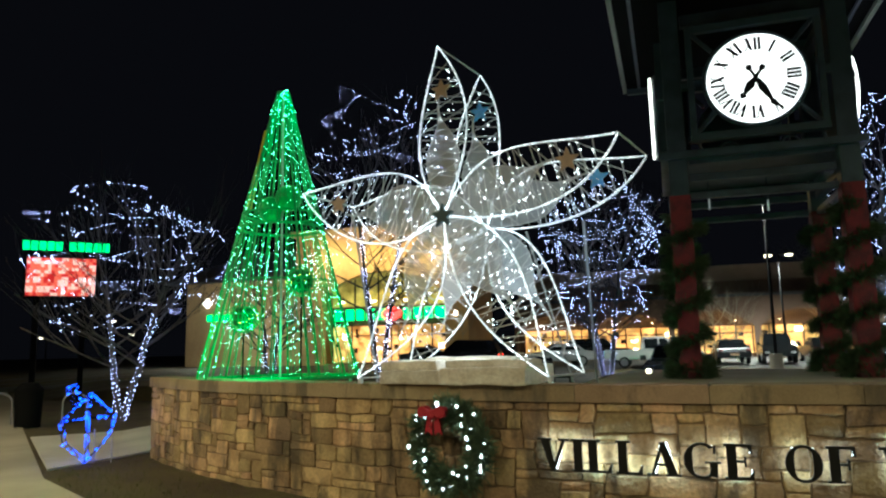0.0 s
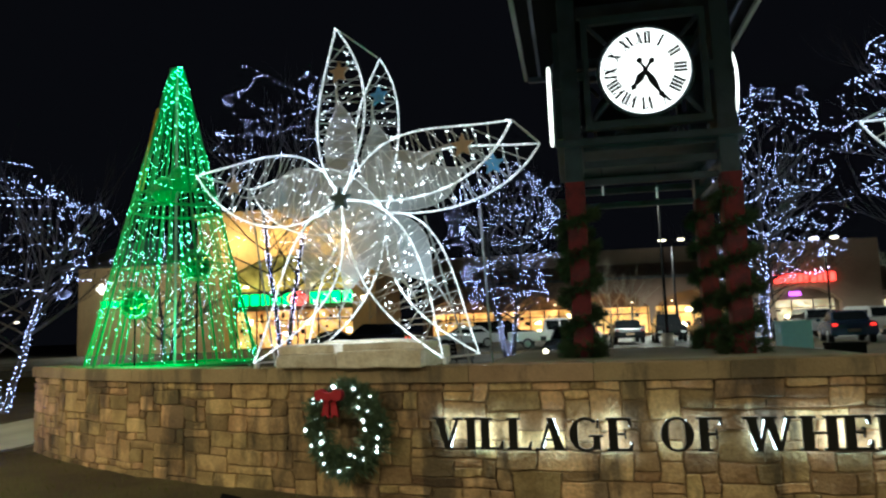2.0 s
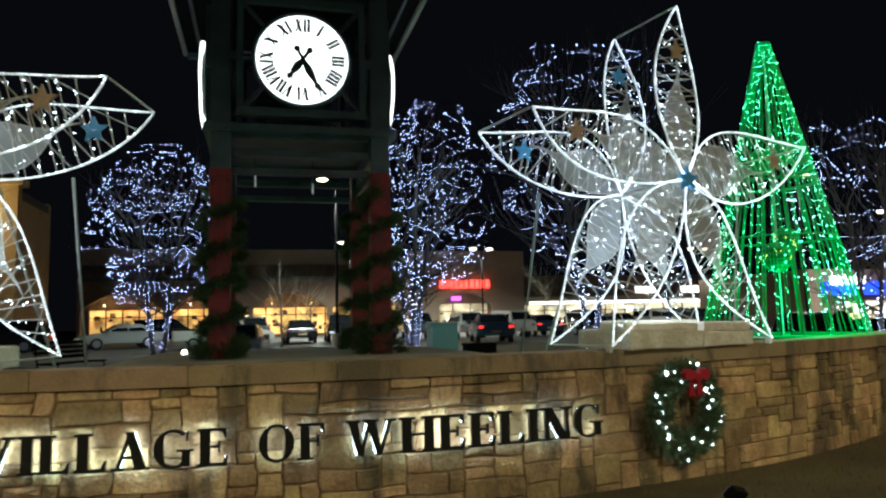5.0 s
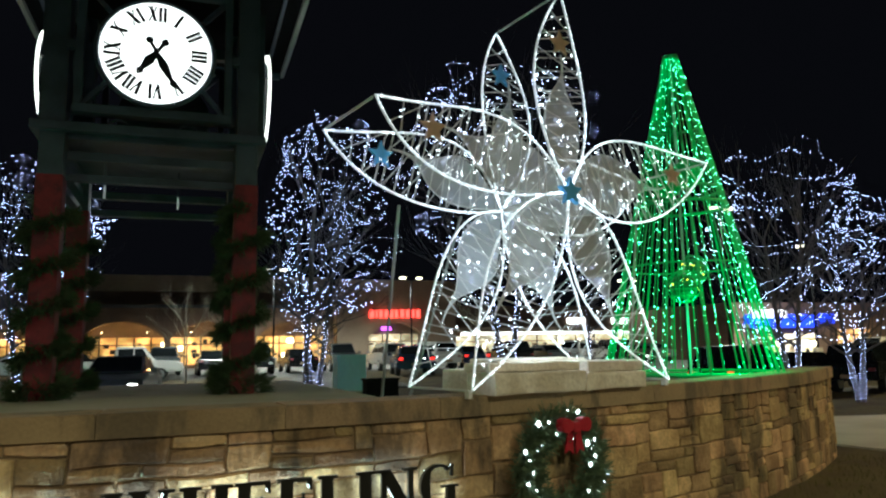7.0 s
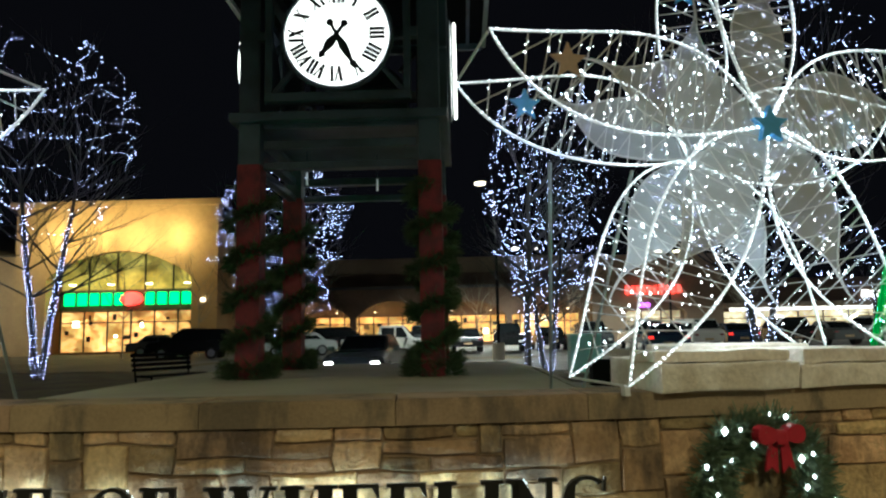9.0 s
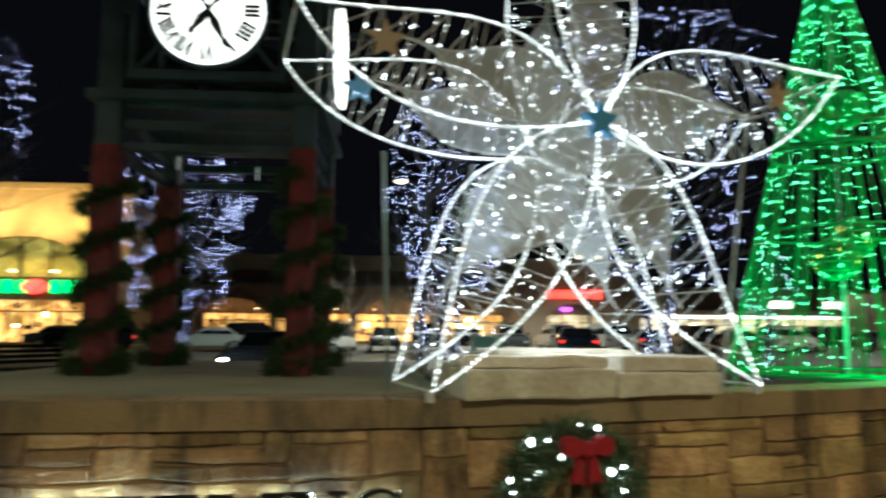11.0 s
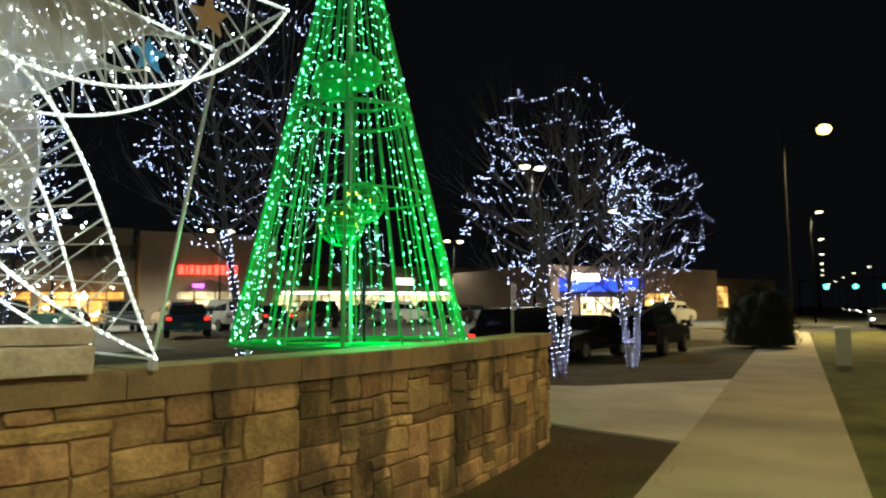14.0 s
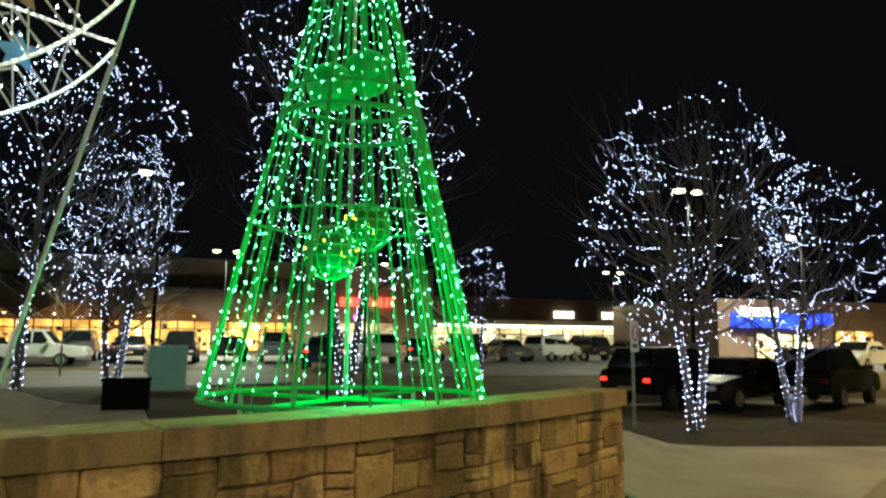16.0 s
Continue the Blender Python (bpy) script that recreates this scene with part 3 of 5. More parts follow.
def flower_layer(root, side, off, starmat, petalstar, rows):
    """Five petals: rope-lit outline, cross wires with bulbs, a gauze leaf and a star each. side mirrors it; off sets it back."""
    for tip, a1, a2, b1, b2 in PETALS:
        n = 30
        left = bezier((0.0, 0.0), a1, a2, tip, n)
        right = bezier((0.0, 0.0), b1, b2, tip, n)

        def at(p, k):
            depth = off + (0.10 * math.sin(math.pi * k) - 0.05) * (1 if off < 0.5 else -1)
            return Vector((side * p[0], depth, p[1]))
        petal = part("petal", T([at(p, i / n) for i, p in enumerate(left)] + [at(p, i / n) for i, p in reversed(list(enumerate(right)))][1:-1], 0.010, 6, True), ROPE, root, "petal edge of white rope light")
        bm = bmesh.new()
        outline = [at(p, i / n) for i, p in enumerate(left)] + [at(p, i / n) for i, p in reversed(list(enumerate(right)))]
        run, beads = 0.0, []
        for p, q in zip(outline, outline[1:]):
            d = (q - p).length
            while run < d:
                beads.append(p.lerp(q, run / d) + Vector((0, -0.012, 0)))
                run += 0.041
            run -= d
        bulbs(bm, beads, 0.0070)
        tagged(part("rope_light", bm, ROPEBULB, petal, "white rope light along the petal's edge"), kind="stuff")
        bm, lit = bmesh.new(), []
        for j in range(rows):
            i = int(3 + (n - 5) * (j + 0.5) / rows)
            p, q = at(left[i], i / n), at(right[max(0, i - 2)], i / n)
            tube(bm, (p, q), 0.005, 3)
            if j % 2 == 0 and j + 2 < rows:
                i2 = int(3 + (n - 5) * (j + 2.5) / rows)
                tube(bm, (p, at(right[i2], i2 / n)), 0.005, 3)
            wide = (q - p).length
            for _ in range(max(1, int(wide / 0.095))):
                lit.append(p.lerp(q, random.uniform(0.06, 0.94)) + Vector((0, random.uniform(-0.05, 0.05), random.uniform(-0.04, 0.04))))
        part("wire_lattice", bm, WIRE, petal)
        bm = bmesh.new()
        bulbs(bm, lit, 0.0064)
        tagged(part("bulb_scatter", bm, WHITEBULB, petal, "scattered white bulbs"), kind="stuff")
        inner_l, inner_r = [], []
        for i in range(0, n - 8):
            k = i / (n - 9)
            mid = Vector(left[i]).lerp(Vector(right[i]), 0.5 + 0.16 * smooth(0.4, 1.0, k) * math.sin(5 * k))
            w = 0.80 * (1 - smooth(0.42, 0.86, k)) + 0.20 * smooth(0.42, 0.7, k) * (1 - k)
            w *= 1 + 0.05 * math.sin(9 * k)
            inner_l.append(mid.lerp(Vector(left[i]), w))
            inner_r.append(mid.lerp(Vector(right[i]), w))
        bm = bmesh.new()
        lv = [bm.verts.new(at(p, i / n) + Vector((0, 0.02, 0))) for i, p in enumerate(inner_l)]
        rv = [bm.verts.new(at(p, i / n) + Vector((0, 0.02, 0))) for i, p in enumerate(inner_r)]
        for i in range(len(lv) - 1):
            bm.faces.new((lv[i], lv[i + 1], rv[i + 1], rv[i]))
        bmesh.ops.remove_doubles(bm, verts=bm.verts[:], dist=0.0008)
        part("gauze_leaf", bm, GAUZE, petal, "grey translucent gauze leaf")
        part("leaf_wire", T([at(p, 0.5) + Vector((0, 0.012, 0)) for p in inner_l[1:] + inner_r[:0:-1]], 0.006, 4, True), WIRE, petal)
        if tip[1] < -1:
            continue
        c = Vector(left[22]).lerp(Vector(right[22]), 0.5)
        bm = bmesh.new()
        star(bm, 0.135, 0.02, Matrix.Translation((side * c[0], off - 0.02, c[1])))
        part("petal_star", bm, petalstar, petal, "small flat star")
    if off > 0.5:
        return
    bm = bmesh.new()
    star(bm, 0.14, 0.05, Matrix.Translation((0, off - 0.07, 0)))
    part("centre_star", bm, starmat, root, "flat star at the flower's heart")


def build_flower(sgn):
    a = sgn * 3.86 / R
    m = Matrix.Translation((sgn * 3.84, 7.36, 3.07 if sgn < 0 else 3.045)) @ Matrix.Rotation(a, 4, "Z") @ Matrix.Rotation(0.0 if sgn < 0 else -0.012, 4, "Y")
    root = thing("flower_light_sculpture", "giant flower of white rope lights and grey gauze on wall", "light sculpture", m, "flower sculptures")
    flower_layer(root, -sgn, 0.0, DARKSTAR if sgn < 0 else BLUESTAR, TANSTAR, 17)
    flower_layer(root, -sgn, 0.93, BLUESTAR, BLUESTAR, 15)
    for tip, *_ in PETALS:
        part("spacer", T(((-sgn * tip[0], 0, tip[1]), (-sgn * tip[0], 0.93, tip[1])), 0.010, 5), WIRE, root)
    part("axle", T(((0, 0, 0), (0, 0.93, 0)), 0.03, 8), WIRE, root)
    lamp("flower_bulb_light", "POINT", m @ Matrix.Translation((0.0, 0.30, -1.15)), 26, (0.90, 0.96, 1.0), 0.5)
    for u, w in ((-1.20, -1.77), (1.17, -1.75)):
        part("foot_plate", B(-sgn * u - 0.018, -sgn * u + 0.018, -0.03, 0.03, w - 0.064, w), WIRE, root)
    for (u, v, w), (u2, v2) in (((1.26, 0.93, -0.05), (0.95, 2.1)), ((-2.06, 0.93, 0.52), (-1.3, 0.66)), ((0.55, 0.93, -0.1), (0.9, 1.88))):
        part("brace_pole", T(((-sgn * u, v, w), (-sgn * u2, v2, -2.62)), 0.014, 6), POLE, root, "thin steel brace pole")


build_flower(-1)
build_flower(1)


# ---- green cone trees ----
def lattice_ball(bm, c, r):
    for k in range(7):
        tube(bm, [(c[0] + r * math.cos(t) * math.cos(k * math.pi / 7), c[1] + r * math.cos(t) * math.sin(k * math.pi / 7), c[2] + r * math.sin(t)) for t in [2 * math.pi * i / 20 for i in range(20)]], 0.006, 4, True)
    for z in (-0.6, -0.2, 0.2, 0.6):
        q = r * math.sqrt(1 - z * z)
        tube(bm, [(c[0] + q * math.cos(t), c[1] + q * math.sin(t), c[2] + r * z) for t in [2 * math.pi * i / 20 for i in range(20)]], 0.006, 4, True)


def build_cone(sgn):
    H, r0, r1 = 4.80, 1.23 if sgn > 0 else 1.29, 0.10
    root = thing("cone_tree", "tall cone tree of green wire and green lights behind wall", "light tree", pose(7.40 if sgn > 0 else -7.60, 10.22, 1.20), "cone trees")

    def ring(z, r, n=48):
        return [(r * math.cos(2 * math.pi * k / n), r * math.sin(2 * math.pi * k / n), z) for k in range(n)]

    def rad(z):
        return r0 + (r1 - r0) * z / H
    for z, q in ((0.02, 0.022), (1.55, 0.010), (2.45, 0.022), (2.68, 0.018), (3.7, 0.008), (H, 0.02)):
        part("hoop", T(ring(z, rad(z)), q, 6, True), GREENWIRE, root)
    for k in range(14):
        t = 2 * math.pi * k / 14 - 0.25
        part("main_rib", T(((r0 * math.cos(t), r0 * math.sin(t), 0), (r1 * math.cos(t), r1 * math.sin(t), H)), 0.019 if k % 3 == 1 else 0.012, 6), GREENWIRE, root)
    N = 40
    for k in range(N):
        t = 2 * math.pi * (k + random.uniform(-0.25, 0.25)) / N
        a, b = Vector((r0 * math.cos(t), r0 * math.sin(t), 0.0)), Vector((r1 * math.cos(t), r1 * math.sin(t), H))
        strand = part("light_strand", T((a, b), 0.006, 4), GREENWIRE, root)
        bm, pts, z = bmesh.new(), [], random.uniform(0, 0.15)
        while z < H:
            pts.append(a.lerp(b, z / H) + Vector((random.uniform(-.015, .015), random.uniform(-.015, .015), 0)))
            z += random.uniform(0.09, 0.18)
        bulbs(bm, pts, 0.0068)
        tagged(part("bulb_run", bm, GREENBULB, strand, "green bulbs"), kind="stuff")
    part("mast", T(((0, 0, 0), (0, 0, H + 0.02)), 0.02, 8), POLE, root)
    bm = bmesh.new()
    bulbs(bm, [(random.uniform(-.09, .09), random.uniform(-.09, .09), H + random.uniform(-0.05, 0.04)) for _ in range(26)], 0.012)
    tagged(part("top_lights", bm, GREENBULB, root), kind="stuff")
    for x, y, z, r in (((-0.19, -0.20, 1.25, 0.235), (0.16, 0.0, 1.52, 0.22)) if sgn > 0 else ((0.44, -0.12, 1.55, 0.25), (-0.62, -0.12, 1.0, 0.25))):
        bm = bmesh.new()
        lattice_ball(bm, (x, y, z), r)
        ball = part("wire_ball", bm, GREENWIRE, root, "round wire ornament with green and gold lights")
        bm = bmesh.new()
        pts = []
        for _ in range(80):
            v = Vector((random.gauss(0, 1), random.gauss(0, 1), random.gauss(0, 1))).normalized()
            pts.append(Vector((x, y, z)) + r * v)
        bulbs(bm, pts[::2], 0.0046)
        tagged(part("ball_glitter", bm, GREENBULB, ball), kind="stuff")
        bm = bmesh.new()
        bulbs(bm, [p for p in pts[1::2] if abs(p.z - z) < r * 0.45], 0.0060)
        tagged(part("gold_glitter", bm, GOLDBULB, ball, "small gold lights round the ball's middle"), kind="stuff")
        bm = bmesh.new()
        bmesh.ops.create_icosphere(bm, subdivisions=2, radius=r * 0.8, matrix=Matrix.Translation((x, y, z)))
        part("ball_core", bm, GREENFOAM, ball, "dark green glittering core")
        part("ball_stem", T(((x, y, 0), (x, y, z - r)), 0.012, 6), DARKPOLE, root)
    for x, y, z in ((0.13, -0.02, 2.96), (-0.20, 0.0, 2.80)):
        bm = bmesh.new()
        bmesh.ops.create_icosphere(bm, subdivisions=3, radius=0.22, matrix=Matrix.Translation((x, y, z)))
        part("foil_ball", bm, GREENFOIL, root, "solid green foil ball")
    if sgn < 0:
        # added strut; the lit look of the mast is put into its yellow
        part("yellow_strut", T(((-0.36, -0.42, 2.75), (-0.2, -0.2, 4.1)), 0.034, 8), MASTYELLOW, root, "yellow strut coloured as the lit mast")
    lamp("cone_bulb_light", "POINT", Matrix.Translation(root.matrix_world.translation + Vector((0, -0.55, 0.55))), 85, (0.06, 1.0, 0.26), 0.5)
    for k in range(4):
        t = math.pi / 4 + k * math.pi / 2
        part("base_leg", T(((1.2 * math.cos(t), 1.2 * math.sin(t), 0), (1.2 * math.cos(t), 1.2 * math.sin(t), -0.98)), 0.025, 6), POLE, root)
    for k in range(2):
        t = math.pi / 4 + k * math.pi / 2
        part("base_beam", T(((1.22 * math.cos(t), 1.22 * math.sin(t), 0), (-1.22 * math.cos(t), -1.22 * math.sin(t), 0)), 0.02, 6), GREENWIRE, root)


build_cone(-1)
build_cone(1)


# ---- clock tower ----
def clock_hand(length, wide, angle, y):
    bm = bmesh.new()
    m = Matrix.Translation((0, y, 0)) @ Matrix.Rotation(angle, 4, "Y")
    side = ((.38, -0.17), (.42, 0.0), (1.05, length * .34), (.85, length * .5), (.42, length * .74), (.9, length * .82), (.35, length * .93))
    prism(bm, [(wide * u, z) for u, z in side] + [(0, length)] + [(-wide * u, z) for u, z in side[::-1]], 0.012, m)
    disc(bm, 0.052, 0.013, 16, m @ Matrix.Translation((0, 0, -0.19)))
    bmesh.ops.recalc_face_normals(bm, faces=bm.faces[:])
    return bm


def numeral(text):
    """A roman numeral in strokes, 1 high, centred."""
    bm, x = bmesh.new(), 0.0
    quads = []
    for c in text:
        if c == "I":
            quads += [[(x + .02, 0), (x + .24, 0), (x + .24, 1), (x + .02, 1)], [(x, 0), (x + .26, 0), (x + .26, .06), (x, .06)], [(x, .94), (x + .26, .94), (x + .26, 1), (x, 1)]]
            x += 0.30
        elif c == "V":
            quads += [[(x + .22, 0), (x + .40, 0), (x + .28, 1), (x + .03, 1)], [(x + .26, 0), (x + .37, 0), (x + .62, 1), (x + .51, 1)], [(x, .94), (x + .26, .94), (x + .26, 1), (x, 1)], [(x + .44, .94), (x + .64, .94), (x + .64, 1), (x + .44, 1)]]
            x += 0.66
        else:
            quads += [[(x + .38, 0), (x + .63, 0), (x + .28, 1), (x + .03, 1)], [(x + .04, 0), (x + .15, 0), (x + .60, 1), (x + .49, 1)], [(x, .94), (x + .26, .94), (x + .26, 1), (x, 1)], [(x + .40, 0), (x + .64, 0), (x + .64, .06), (x + .40, .06)], [(x, 0), (x + .2, 0), (x + .2, .06), (x, .06)], [(x + .44, .94), (x + .64, .94), (x + .64, 1), (x + .44, 1)]]
            x += 0.68
    for k, q in enumerate(quads):
        prism(bm, [(px - x / 2, pz - .5) for px, pz in q], 0.012 + 0.0005 * (k % 4))
    return bm


TW, TD, TY = 1.48, 1.48, 13.38      # half width, half depth and middle of the tower
TBASE = 1.06


def tower_clock(root, m, full):
    dial_r = 0.73
    rim = bmesh.new()
    n = 64
    tube(rim, [m @ Vector((dial_r * 1.05 * math.cos(2 * math.pi * k / n), 0.0, dial_r * 1.05 * math.sin(2 * math.pi * k / n))) for k in range(n)], 0.034, 8, True)
    case = part("clock_rim", rim, STEEL, root, "dark round clock rim")
    bm = bmesh.new()
    disc(bm, dial_r, 0.06, 64, m)
    part("clock_face", bm, DIAL, case, "lit white clock face")
    bm = bmesh.new()
    disc(bm, dial_r * 1.04, 0.12, 48, m @ Matrix.Translation((0, 0.10, 0)))
    part("clock_drum", bm, STEEL, case)
    if not full:
        return
    for k, text in enumerate(("XII", "I", "II", "III", "IIII", "V", "VI", "VII", "VIII", "IX", "X", "XI")):
        ang = radians(30 * k)
        bm = numeral(text)
        ob = part("numeral", bm, BLACK, case, "black roman numeral " + text)
        ob.matrix_world = m @ Matrix.Rotation(ang, 4, "Y") @ Matrix.Translation((0, -0.037, dial_r * 0.775)) @ Matrix.Diagonal((0.205, 1, 0.215, 1))
    bm = bmesh.new()
    for k in range(60):
        if k % 5:
            ang = radians(6 * k)
            prism(bm, [(-.006, .672), (.006, .672), (.006, .695), (-.006, .695)], 0.008, m @ Matrix.Translation((0, -0.034, 0)) @ Matrix.Rotation(ang, 4, "Y"))
    tagged(part("minute_marks", bm, BLACK, case), kind="stuff")
    for nm, length, wide, ang, y in (("minute_hand", 0.60, 0.062, 152, -0.060), ("hour_hand", 0.42, 0.068, 216, -0.047)):
        bm = clock_hand(length, wide, radians(ang), y)
        bm.transform(m)
        part(nm, bm, BLACK, case, "black pointed clock hand")


def build_tower():
    root = thing("clock_tower", "dark steel clock tower with a lit white clock face", "clock tower")
    for sx in (-1, 1):
        for sy in (-1, 1):
            x, y = sx * (TW - 0.22), TY + sy * (TD - 0.22)
            post = part("post", B(x - 0.15, x + 0.15, y - 0.15, y + 0.15, TBASE - 0.1, 7.5, 0.012), STEEL, root, "square steel post")
            part("ribbon_wrap", B(x - 0.162, x + 0.162, y - 0.162, y + 0.162, TBASE, 4.03, 0.02), RED, post, "red ribbon wrapped round the post")
            bm = bmesh.new()
            turns, nn = 4.6, 300
            for i in range(nn):
                t = i / nn
                ang = 2 * math.pi * turns * t + sx
                p = Vector((x + 0.23 * math.cos(ang), y + 0.23 * math.sin(ang), TBASE + 0.12 + 2.55 * t))
                for _ in range(3):
                    d = Vector((math.cos(ang) + random.uniform(-.6, .6), math.sin(ang) + random.uniform(-.6, .6), random.uniform(-0.9, 0.5))).normalized()
                    needles(bm, p + 0.07 * Vector((random.uniform(-1, 1), random.uniform(-1, 1), random.uniform(-1, 1))), d, 0.15, 8, 0.6)
            for _ in range(120):
                ang = random.uniform(0, 2 * math.pi)
                p = Vector((x + 0.26 * math.cos(ang), y + 0.26 * math.sin(ang), TBASE + random.uniform(0.0, 0.22)))
                needles(bm, p, Vector((math.cos(ang), math.sin(ang), 0.1)), 0.2, 7, 0.6)
            part("garland", bm, NEEDLE, post, "dark evergreen garland wound round the post")
    zc = 5.81
    for z, h in ((4.02, 0.10), (4.32, 0.12), (4.62, 0.14), (4.98, 0.12), (7.05, 0.2)):
        for sy in (-1, 1):
            part("cross_beam", B(-TW + 0.4, TW - 0.4, TY + sy * (TD - 0.22) - 0.07, TY + sy * (TD - 0.22) + 0.07, z - h / 2, z + h / 2, 0.008), STEEL, root)
        for sx in (-1, 1):
            part("side_beam", B(sx * (TW - 0.22) - 0.07, sx * (TW - 0.22) + 0.07, TY - TD + 0.4, TY + TD - 0.4, z - h / 2, z + h / 2, 0.008), STEEL, root)
    part("belt_beam", B(-TW - 0.04, TW + 0.04, TY - TD - 0.04, TY + TD + 0.04, 4.62, 4.74, 0.01), STEEL, root)
    for k in range(4):
        rot = Matrix.Translation((0, TY, zc)) @ Matrix.Rotation(k * math.pi / 2, 4, "Z")
        f = rot @ Matrix.Translation((0, -TD + 0.02, 0))
        for x0, x1, z0, z1 in ((-1.02, 1.02, -0.92, -0.80), (-1.02, 1.02, 0.92, 1.04), (-1.02, -0.92, -0.80, 0.92), (0.92, 1.02, -0.80, 0.92), (-1.12, -1.02, -0.03, 0.09), (1.02, 1.12, -0.03, 0.09)):
            part("face_frame", B(x0, x1, -0.06, 0.06, z0, z1, 0.008, m=f), STEEL, root)
        for sx in (-1, 1):
            for z0, z1 in ((-0.80, -0.45), (0.92, 0.58)):
                part("face_brace", T((f @ Vector((sx * 0.92, 0.02, z0)), f @ Vector((sx * 0.62, 0.02, z1))), 0.045, 4), STEEL, root)
        tower_clock(root, rot @ Matrix.Translation((0, -TD - 0.06, 0)), k == 0)
        if k in (1, 3):
            nn = 48
            bm = bmesh.new()
            tube(bm, [rot @ Vector((0.735 * math.cos(2 * math.pi * i / nn), -TD - 0.15, 0.735 * math.sin(2 * math.pi * i / nn))) for i in range(nn)], 0.024, 6, True)
            part("dial_edge_light", bm, DIALEDGE, root, "glowing rim of the side clock")
        for sx in (-1, 1):
            part("scroll_bracket", T([f @ Vector((sx * (0.45 + 0.12 * math.cos(t)), 0.02, -1.08 + 0.10 * math.sin(t))) for t in [math.pi * i / 8 for i in range(9)]], 0.018, 5), STEEL, root)
    for x, y in ((-0.74, 13.3), (0.30, 13.9)):
        hook = part("hanger", T(((x, y, 4.2), (x, y, 4.62)), 0.012, 5), STEEL, root)
        part("tube_light", B(x - 0.013, x + 0.013, y - 0.013, y + 0.013, 4.0, 4.2), ROPE, hook, "small white tube light")
    e, z = 2.20, 7.40
    bm = bmesh.new()
    v = [bm.verts.new(p) for p in ((-e, TY - e - 0.5, z), (e, TY - e - 0.5, z), (e, TY + e + 0.5, z), (-e, TY + e + 0.5, z), (0, TY - 0.4, z + 2.6), (0, TY + 0.4, z + 2.6))]
    for f in ((0, 1, 4), (1, 2, 5, 4), (2, 3, 5), (3, 0, 4, 5), (3, 2, 1, 0)):
        bm.faces.new([v[i] for i in f])
    roof = part("roof", bm, ROOFDARK, root, "dark hipped metal roof")
    for sx in (-1, 1):
        part("eave_board", B(sx * e - 0.04, sx * e + 0.04, TY - e - 0.5, TY + e + 0.5, z - 0.08, z + 0.12, 0.01), EAVE, roof, "pale eave board")
        part("soffit_rail", B(sx * (e - 0.32) - 0.03, sx * (e - 0.32) + 0.03, TY - e - 0.4, TY + e + 0.4, z - 0.05, z - 0.004), STEEL, roof)
    for sy in (-1, 1):
        part("eave_end_board", B(-e + 0.05, e - 0.05, TY + sy * (e + 0.5) - 0.05, TY + sy * (e + 0.5) + 0.05, z - 0.12, z + 0.12, 0.01), STEEL, roof)
    return root


build_tower()


# ---- bare trees with light strings ----
def limb(bm, p, d, length, r, depth, tips, spread, up):
    pts, radii, q, w = [p], [r], p, d.normalized()
    n = 5
    for i in range(n):
        w = (w + 0.16 * Vector((random.uniform(-1, 1), random.uniform(-1, 1), random.uniform(-0.6, 1) * up))).normalized()
        q = q + w * length / n
        pts.append(q)
        radii.append(r * (1 - 0.55 * (i + 1) / n))
    tube(bm, pts, radii, 6 if r > 0.03 else 4)
    tips.append(pts[-1])
    if depth:
        for k in range(3 if depth > 1 else 4):
            j = random.randint(2, n)
            side = Vector((random.uniform(-1, 1), random.uniform(-1, 1), random.uniform(0.0, 0.6)))
            limb(bm, pts[j], (w + spread * side).normalized(), length * random.uniform(0.55, 0.8), radii[j] * 0.62, depth - 1, tips, spread, up)


